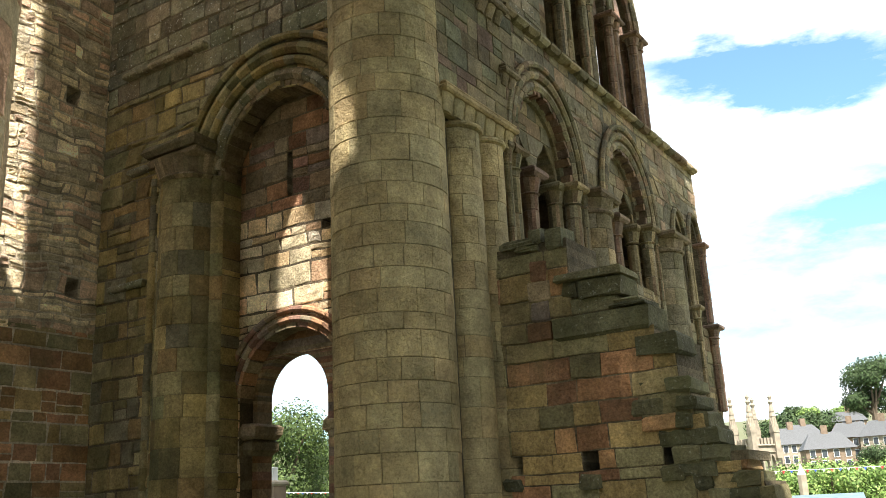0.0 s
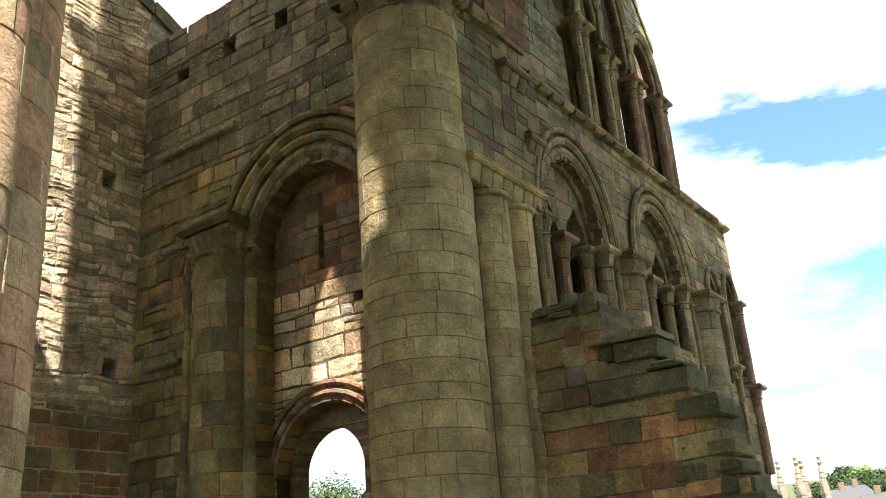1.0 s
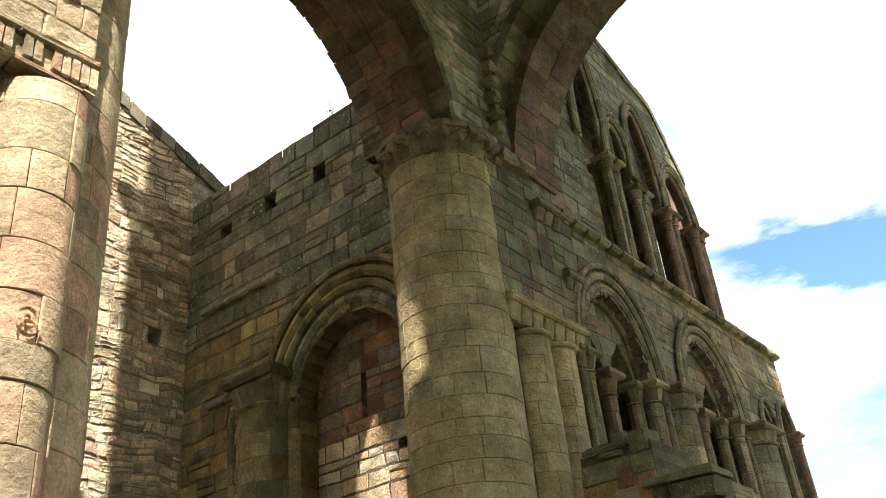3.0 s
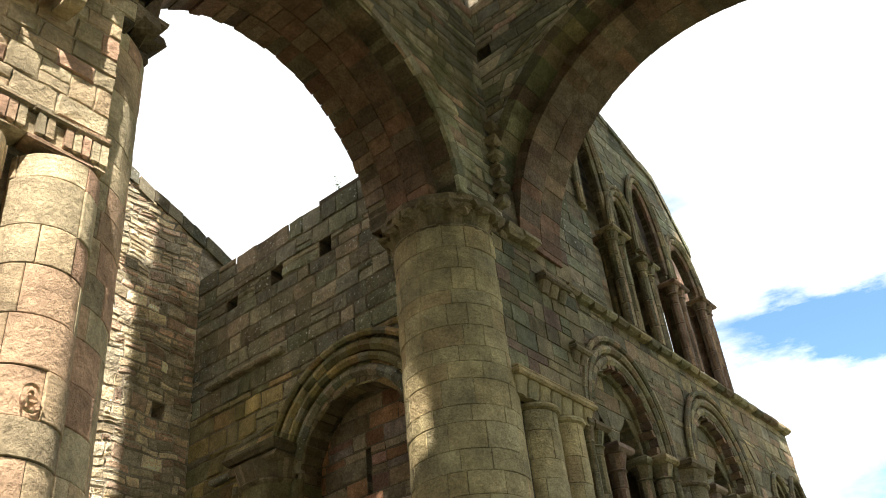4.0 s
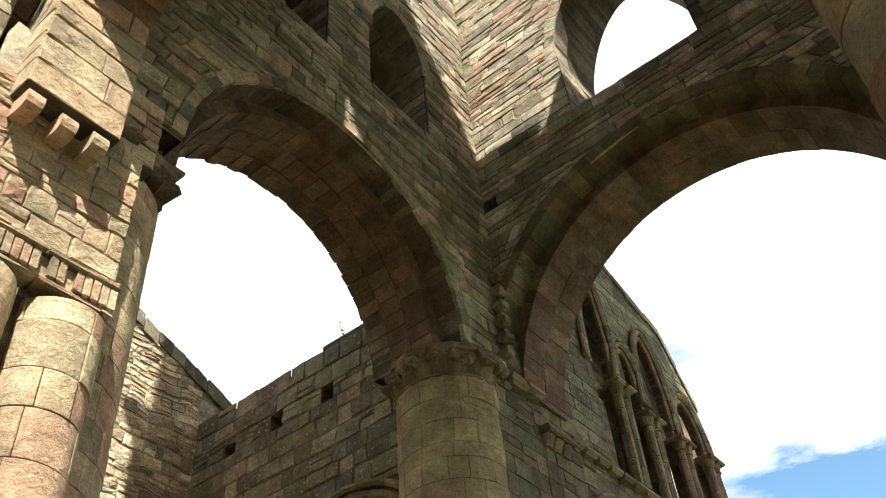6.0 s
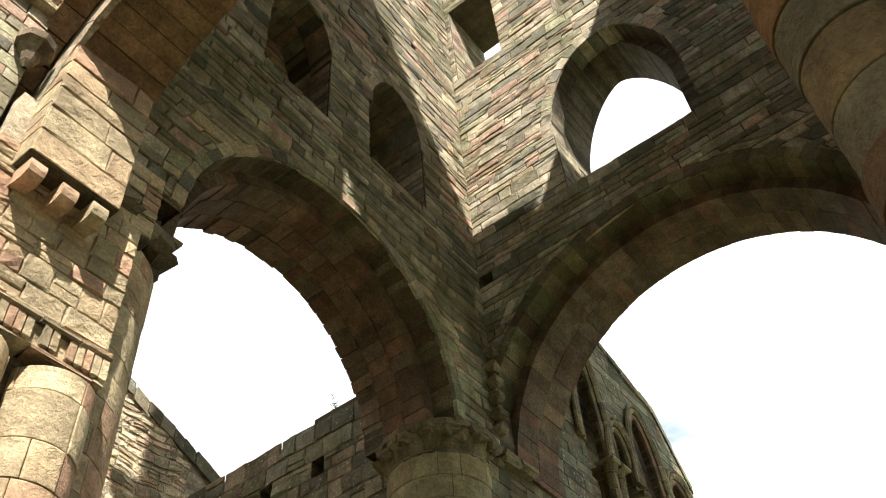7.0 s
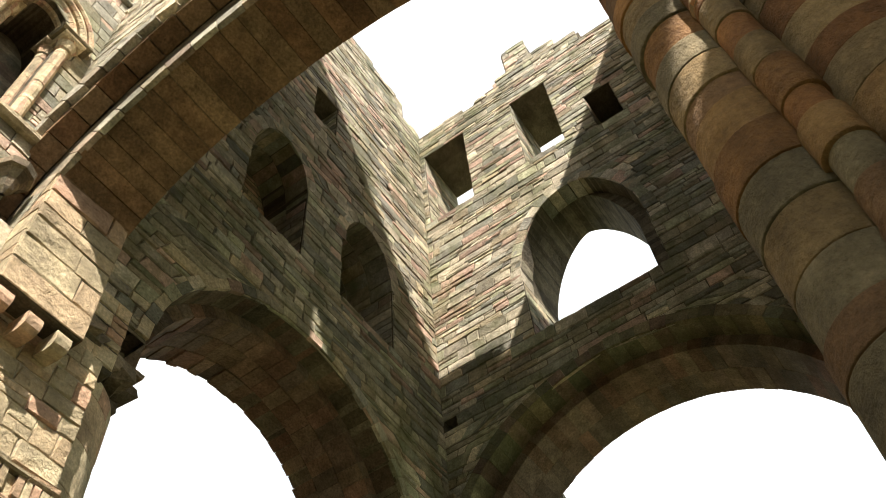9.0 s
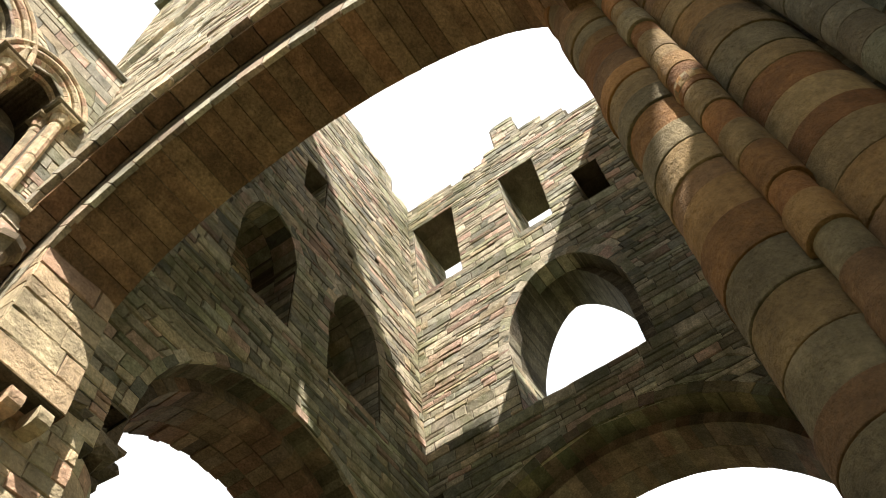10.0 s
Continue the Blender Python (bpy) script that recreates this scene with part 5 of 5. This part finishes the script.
def tree(az, dist, height, width, seed, label, leaves=1800, size=0.28, base=None, leaf=None):
    x, y = bearing(az, dist)
    z = ground_height(x, y) if base is None else base
    rnd = random.Random(seed)
    t = empty("tree", (0, 0, 0), label, "tree")
    t.location = (x, y, z)
    s = Soup()
    limbs = [((0, 0, 0), (0, 0, height * 0.45), width * 0.07, width * 0.045)]
    hubs = []
    for k in range(9):
        a, up = k * 2.4, rnd.uniform(0.45, 0.85)
        tip = (math.cos(a) * width * 0.33 * rnd.uniform(0.5, 1), math.sin(a) * width * 0.33 * rnd.uniform(0.5, 1), height * up)
        limbs.append(((0, 0, height * rnd.uniform(0.25, 0.45)), tip, width * 0.03, width * 0.008))
        hubs.append((Vector(tip), width * rnd.uniform(0.17, 0.27)))
    hubs.append((Vector((0, 0, height * 0.8)), width * 0.22))
    for a, b, r0, r1 in limbs:
        a, b = Vector(a), Vector(b)
        q = (b - a).to_track_quat("Z", "Y").to_matrix()
        vs = [p + q @ Vector((math.cos(k) * r, math.sin(k) * r, 0)) for p, r in ((a, r0), (b, r1)) for k in (0, 1.05, 2.09, 3.14, 4.19, 5.24)]
        s.add(vs, [(k, (k + 1) % 6, 6 + (k + 1) % 6, 6 + k) for k in range(6)])
    s.put("trunk", BARK, t)
    s = Soup()
    for i in range(leaves):
        h, r = hubs[i % len(hubs)]
        d = Vector((rnd.gauss(0, 1), rnd.gauss(0, 1), rnd.gauss(0, 0.8))).normalized()
        p = h + d * r * rnd.uniform(0.55, 1.15)
        u = Vector((rnd.gauss(0, 1), rnd.gauss(0, 1), rnd.gauss(0, 1))).normalized()
        v = u.cross(d).normalized()
        u = v.cross(d + u * 0.4).normalized()
        e = size * rnd.uniform(0.6, 1.4)
        s.add([p - u * e, p + v * e * 0.6, p + u * e, p - v * e * 0.6], [(0, 1, 2, 3)])
    s.put("crown", leaf or LEAF, t)
    return t


tree(46.8, 34, 5.7, 4.6, 1, "broad green leafy tree beyond the transept doorway", 19000, 0.055, leaf=LEAF_DEEP)
tree(49.6, 38, 5.0, 3.6, 2, "green leafy tree beside a pale house gable", 11000, 0.055, leaf=LEAF_DEEP)
tree(82.3, 210, 18, 13, 3, "tall dark green tree standing above hillside houses", 11000, 0.27, leaf=LEAF_DARK)
for k, (az, d, h, w) in enumerate(((78.0, 205, 6.5, 9), (78.9, 215, 7.0, 8), (77.3, 200, 6.0, 9), (84.2, 190, 7, 10), (76.4, 205, 6, 9))):
    tree(az, d, h, w, 10 + k, "rounded green tree on the hillside among houses", 3600, 0.26, leaf=LEAF_DARK)
for k in range(8):
    tree(76.9 + k * 0.62, 236 + (k * 7 % 5) * 5, 4.2 + (k * 13 % 4) * 0.7, 6.5 + (k * 5 % 3), 60 + k, "rounded green tree on the skyline of the hill", 3000, 0.3, leaf=LEAF_DARK if k % 3 else LEAF)
for k in range(13):
    tree(76.6 + k * 0.72, 66 + (k * 5 % 4) * 4, 5.2 + (k * 37 % 5) * 0.16, 5.0, 30 + k, "light green bushy tree in the valley below houses", 4600, 0.105, -1.9)
for k, (az, d) in enumerate(((82.2, 120), (83.2, 118), (84.5, 122))):
    tree(az, d, 5.2, 5.0, 50 + k, "dark green tree beside hillside houses", 3600, 0.15, leaf=LEAF_DARK)


def house(az, dist, w, dpt, h, roof, turn, seed, label, lift=0.0):
    x, y = bearing(az, dist)
    w, dpt, h = w * 0.75, dpt * 0.75, h * 0.88
    t = empty("house", (0, 0, 0), label, "house", "hillside houses")
    t.location, t.rotation_euler = (x, y, ground_height(x, y) - 0.3 + lift), (0, 0, radians(turn))
    s = Soup()
    box_soup(s, -w / 2, w / 2, -dpt / 2, dpt / 2, 0, h, bev=0.02)
    s.put("house_body", BRICK if seed % 2 else CREAM, t)
    s = Soup()
    e, r = 0.4, w * 0.18
    vs = [Vector(v) for v in ((-w / 2 - e, -dpt / 2 - e, h), (w / 2 + e, -dpt / 2 - e, h), (w / 2 + e, dpt / 2 + e, h), (-w / 2 - e, dpt / 2 + e, h), (-w / 2 + r, 0, h + roof), (w / 2 - r, 0, h + roof))]
    s.add(vs, [(0, 1, 5, 4), (2, 3, 4, 5), (1, 2, 5), (3, 0, 4), (3, 2, 1, 0)])
    s.put("roof", SLATE, t)
    s = Soup()
    box_soup(s, -0.5, 0.5, -0.35, 0.35, h + roof * 0.6, h + roof + 1.1, bev=0.05)
    s.put("chimney", BRICK, t)
    for lev in (0.25, 0.68):
        for k in range(4):
            u = -w * 0.36 + k * w * 0.24
            s = Soup()
            box_soup(s, u - 0.45, u + 0.45, -dpt / 2 - 0.06, -dpt / 2 + 0.05, h * lev - 0.1, h * lev + 1.25, bev=0.03)
            f = s.put("window_frame", WHITE, t)
            s = Soup()
            box_soup(s, u - 0.36, u + 0.36, -dpt / 2 - 0.09, -dpt / 2, h * lev, h * lev + 1.15, bev=0.02)
            s.put("pane", GLASS, f)
    return t


house(79.5, 165, 10, 8, 4.6, 2.8, -70, 1, "brown rendered house with a grey slate hipped roof")
house(77.7, 176, 8, 8, 4.8, 3.0, -60, 2, "pale rendered house with a grey slate roof")
house(78.4, 182, 8, 8, 4.8, 3.0, -50, 4, "pale rendered house with hipped slate roof")
house(80.9, 180, 9, 8, 5.0, 2.8, -85, 3, "brown house with grey hipped roof")
house(82.6, 178, 9, 8, 5.2, 2.8, -95, 4, "pale gabled house with slate roof on the slope")
house(80.9, 236, 10, 7, 3.6, 2.4, -80, 5, "brown house high on the hill")
house(83.4, 120, 6, 6, 3.0, 2.0, -75, 6, "pale low house near dark trees")
house(50.3, 42, 5.5, 5, 2.6, 1.3, 30, 2, "pale stone house gable beyond the doorway")


def pinnacle(parent, x, y, z, h, w):
    s = Soup()
    box_soup(s, x - w, x + w, y - w, y + w, z - 1.3, z + h * 0.35, bev=0.03)
    s.put("pinnacle_shaft", CREAM, parent)
    s = Soup()
    for k in range(4):          # a steep gablet on each side
        c, e = math.cos(k * math.pi / 2), math.sin(k * math.pi / 2)
        at = lambda f, g, up: Vector((x + c * f - e * g, y + e * f + c * g, z + up))
        s.add([at(w * 1.15, -w * 1.15, h * 0.2), at(w * 1.15, w * 1.15, h * 0.2), at(w * 1.15, 0, h * 0.52), at(0, -w, h * 0.2), at(0, w, h * 0.2), at(0, 0, h * 0.52)],
              [(0, 1, 2), (0, 2, 5, 3), (1, 4, 5, 2)])
    s.put("gablet", CREAM, parent)
    lathe(parent, x, y, [(w * 1.25, z + h * 0.35), (w * 1.05, z + h * 0.42), (w * 0.95, z + h * 0.5), (w * 1.1, z + h * 0.52), (w * 0.75, z + h * 0.6), (w * 0.9, z + h * 0.62), (w * 0.45, z + h * 0.76), (w * 0.85, z + h * 0.81), (w * 0.4, z + h * 0.86), (w * 0.7, z + h * 0.92), (w * 0.3, z + h * 0.95), (0.02, z + h)], CREAM, "finial", 8)


bx, by = bearing(75.7, 81.5)
church = empty("gothic_monument", (0, 0, 0), "pale carved stone gothic monument with crocketed pinnacles", "monument")
church.location, church.rotation_euler = (bx, by, 0), (0, 0, radians(-37))
s = Soup()
box_soup(s, -1.15, 1.15, -1.15, 1.15, 0, 1.6)
s.put("base", CREAM, church)
mon = Plane((0, -1.15, 0), (1, 0, 0), (0, -1, 0))
mon2 = Plane((-1.15, 0, 0), (0, 1, 0), (-1, 0, 0))
for pl in (mon, mon2):
    core("arcade_wall", pl, -1.15, 1.15, 1.6, 5.6, 0.3, [arch(-0.62, 0.25, 2.2, 4.1, 0.7, 1.5), arch(0, 0.25, 2.2, 4.1, 0.7, 1.5), arch(0.62, 0.25, 2.2, 4.1, 0.7, 1.5)], None, CREAM, church)
    for i in range(7):
        s, u = Soup(), -1.0 + i * 0.333
        q = pl(u, 0, 0)
        box_soup(s, q.x - 0.1, q.x + 0.1, q.y - 0.1, q.y + 0.1, 5.6, 6.2, bev=0.03)
        s.put("merlon", CREAM, church)
    for v0, v1, out in ((5.0, 5.12, 0.1), (5.55, 5.68, 0.14)):
        s = Soup()
        a, b = pl(-1.15, 0, -0.1), pl(1.15, 0, out)
        box_soup(s, min(a.x, b.x), max(a.x, b.x), min(a.y, b.y), max(a.y, b.y), v0, v1, bev=0.03)
        s.put("cornice", CREAM, church)
for x, y in ((-1.15, -1.15), (1.15, -1.15), (1.15, 1.15), (-1.15, 1.15)):
    pinnacle(church, x, y, 5.8, 4.1, 0.26)
s = Soup()
box_soup(s, -1.05, 1.05, -1.05, 1.05, 5.3, 5.5)
s.put("roof_slab", SLATE, church)


def bunting(p, q, n, label):
    line = empty("bunting", (0, 0, 0), label, "bunting")
    p, q = Vector(p), Vector(q)
    side = (q - p).normalized()
    reds = [plain("flag_red", (0.6, 0.05, 0.05)), plain("flag_blue", (0.05, 0.12, 0.5)), WHITE]
    s = Soup()
    s.add([p + Vector((0, 0, 0.012)), q + Vector((0, 0, 0.012)), q - Vector((0, 0, 0.012)), p - Vector((0, 0, 0.012))], [(0, 1, 2, 3)])
    s.put("cord", WHITE, line)
    for i in range(n):
        c = p + (q - p) * ((i + 0.5) / n)
        w = (q - p).length / n * 0.22
        s = Soup()
        s.add([c - side * w, c + side * w, c - Vector((0, 0, w * 1.8))], [(0, 1, 2)])
        s.put("flag", reds[i % 3], line)


bunting((*bearing(44, 28), 2.45), (*bearing(51, 28), 2.3), 26, "string of small red white and blue flags")
bunting((*bearing(75.5, 55), 2.9), (*bearing(85, 55), 2.8), 22, "string of small coloured flags above the trees")
gp = empty("gate_pier", (0, 0, 0), "brick gate pier with a pale stone cap", "gate pier")
gx, gy = bearing(46.7, 26)
s = Soup()
box_soup(s, gx - 0.24, gx + 0.24, gy - 0.24, gy + 0.24, 0, 2.5)
s.put("shaft", BRICK, gp)
s = Soup()
box_soup(s, gx - 0.3, gx + 0.3, gy - 0.3, gy + 0.3, 2.5, 2.65, bev=0.05)
s.put("cap", CREAM, gp)
lathe(gp, gx, gy, [(0.12, 2.65), (0.12, 3.0), (0.02, 3.02)], WHITE, "finial", 10)

tent = empty("tent", (0, 0, 0), "small white pointed tent among green bushes", "tent")
tx, ty = bearing(77.95, 62)
s = Soup()
ring = [Vector((tx + math.cos(k * math.pi / 4) * 0.27, ty + math.sin(k * math.pi / 4) * 0.27, 2.75)) for k in range(8)]
s.add(ring + [Vector((tx, ty, 3.45))], [(k, (k + 1) % 8, 8) for k in range(8)])
s.put("canopy", WHITE, tent)
s = Soup()
s.add([v - Vector((0, 0, 2.75)) for v in ring] + ring, [(k, (k + 1) % 8, 8 + (k + 1) % 8, 8 + k) for k in range(8)])
s.put("side_wall", CREAM, tent)
shed = empty("shed", (0, 0, 0), "low shed with a pale blue metal roof", "shed")
shx, shy = bearing(79.0, 40)
shed.location, shed.rotation_euler = (shx, shy, 0), (0, 0, radians(-79))
s = Soup()
box_soup(s, -1.35, 1.35, -0.8, 0.8, -0.2, 1.35)
s.put("side_wall", BRICK, shed)
s = Soup()
s.add([Vector(v) for v in ((-1.45, -0.95, 1.25), (1.45, -0.95, 1.25), (1.45, 0.95, 1.5), (-1.45, 0.95, 1.5), (-1.45, -0.95, 1.31), (1.45, -0.95, 1.31), (1.45, 0.95, 1.56), (-1.45, 0.95, 1.56))],
      [(3, 2, 1, 0), (4, 5, 6, 7), (0, 1, 5, 4), (1, 2, 6, 5), (2, 3, 7, 6), (3, 0, 4, 7)])
s.put("roof", plain("blue_metal", (0.13, 0.20, 0.23), 0.6, 2), shed)

# ---- small plant on the wall top ----
pl = empty("wall_plant", (0, 0, 0), "small weed growing on the ruined wall top", "plant")
s = Soup()
rnd = random.Random(9)
px, py, pz = 9.1, 8.72, tz(12.72)
for i in range(60):
    h = rnd.uniform(0.0, 0.55)
    c = Vector((px + rnd.uniform(-0.05, 0.05), py + rnd.uniform(-0.04, 0.04), pz + h))
    d = Vector((rnd.uniform(-1, 1), rnd.uniform(-1, 1), rnd.uniform(0.1, 0.8))) * 0.09 * (1.1 - h)
    w = Vector((0, 0, 0.012))
    s.add([c - w, c + d, c + w], [(0, 1, 2)])
s.put("leaves", LEAF, pl)
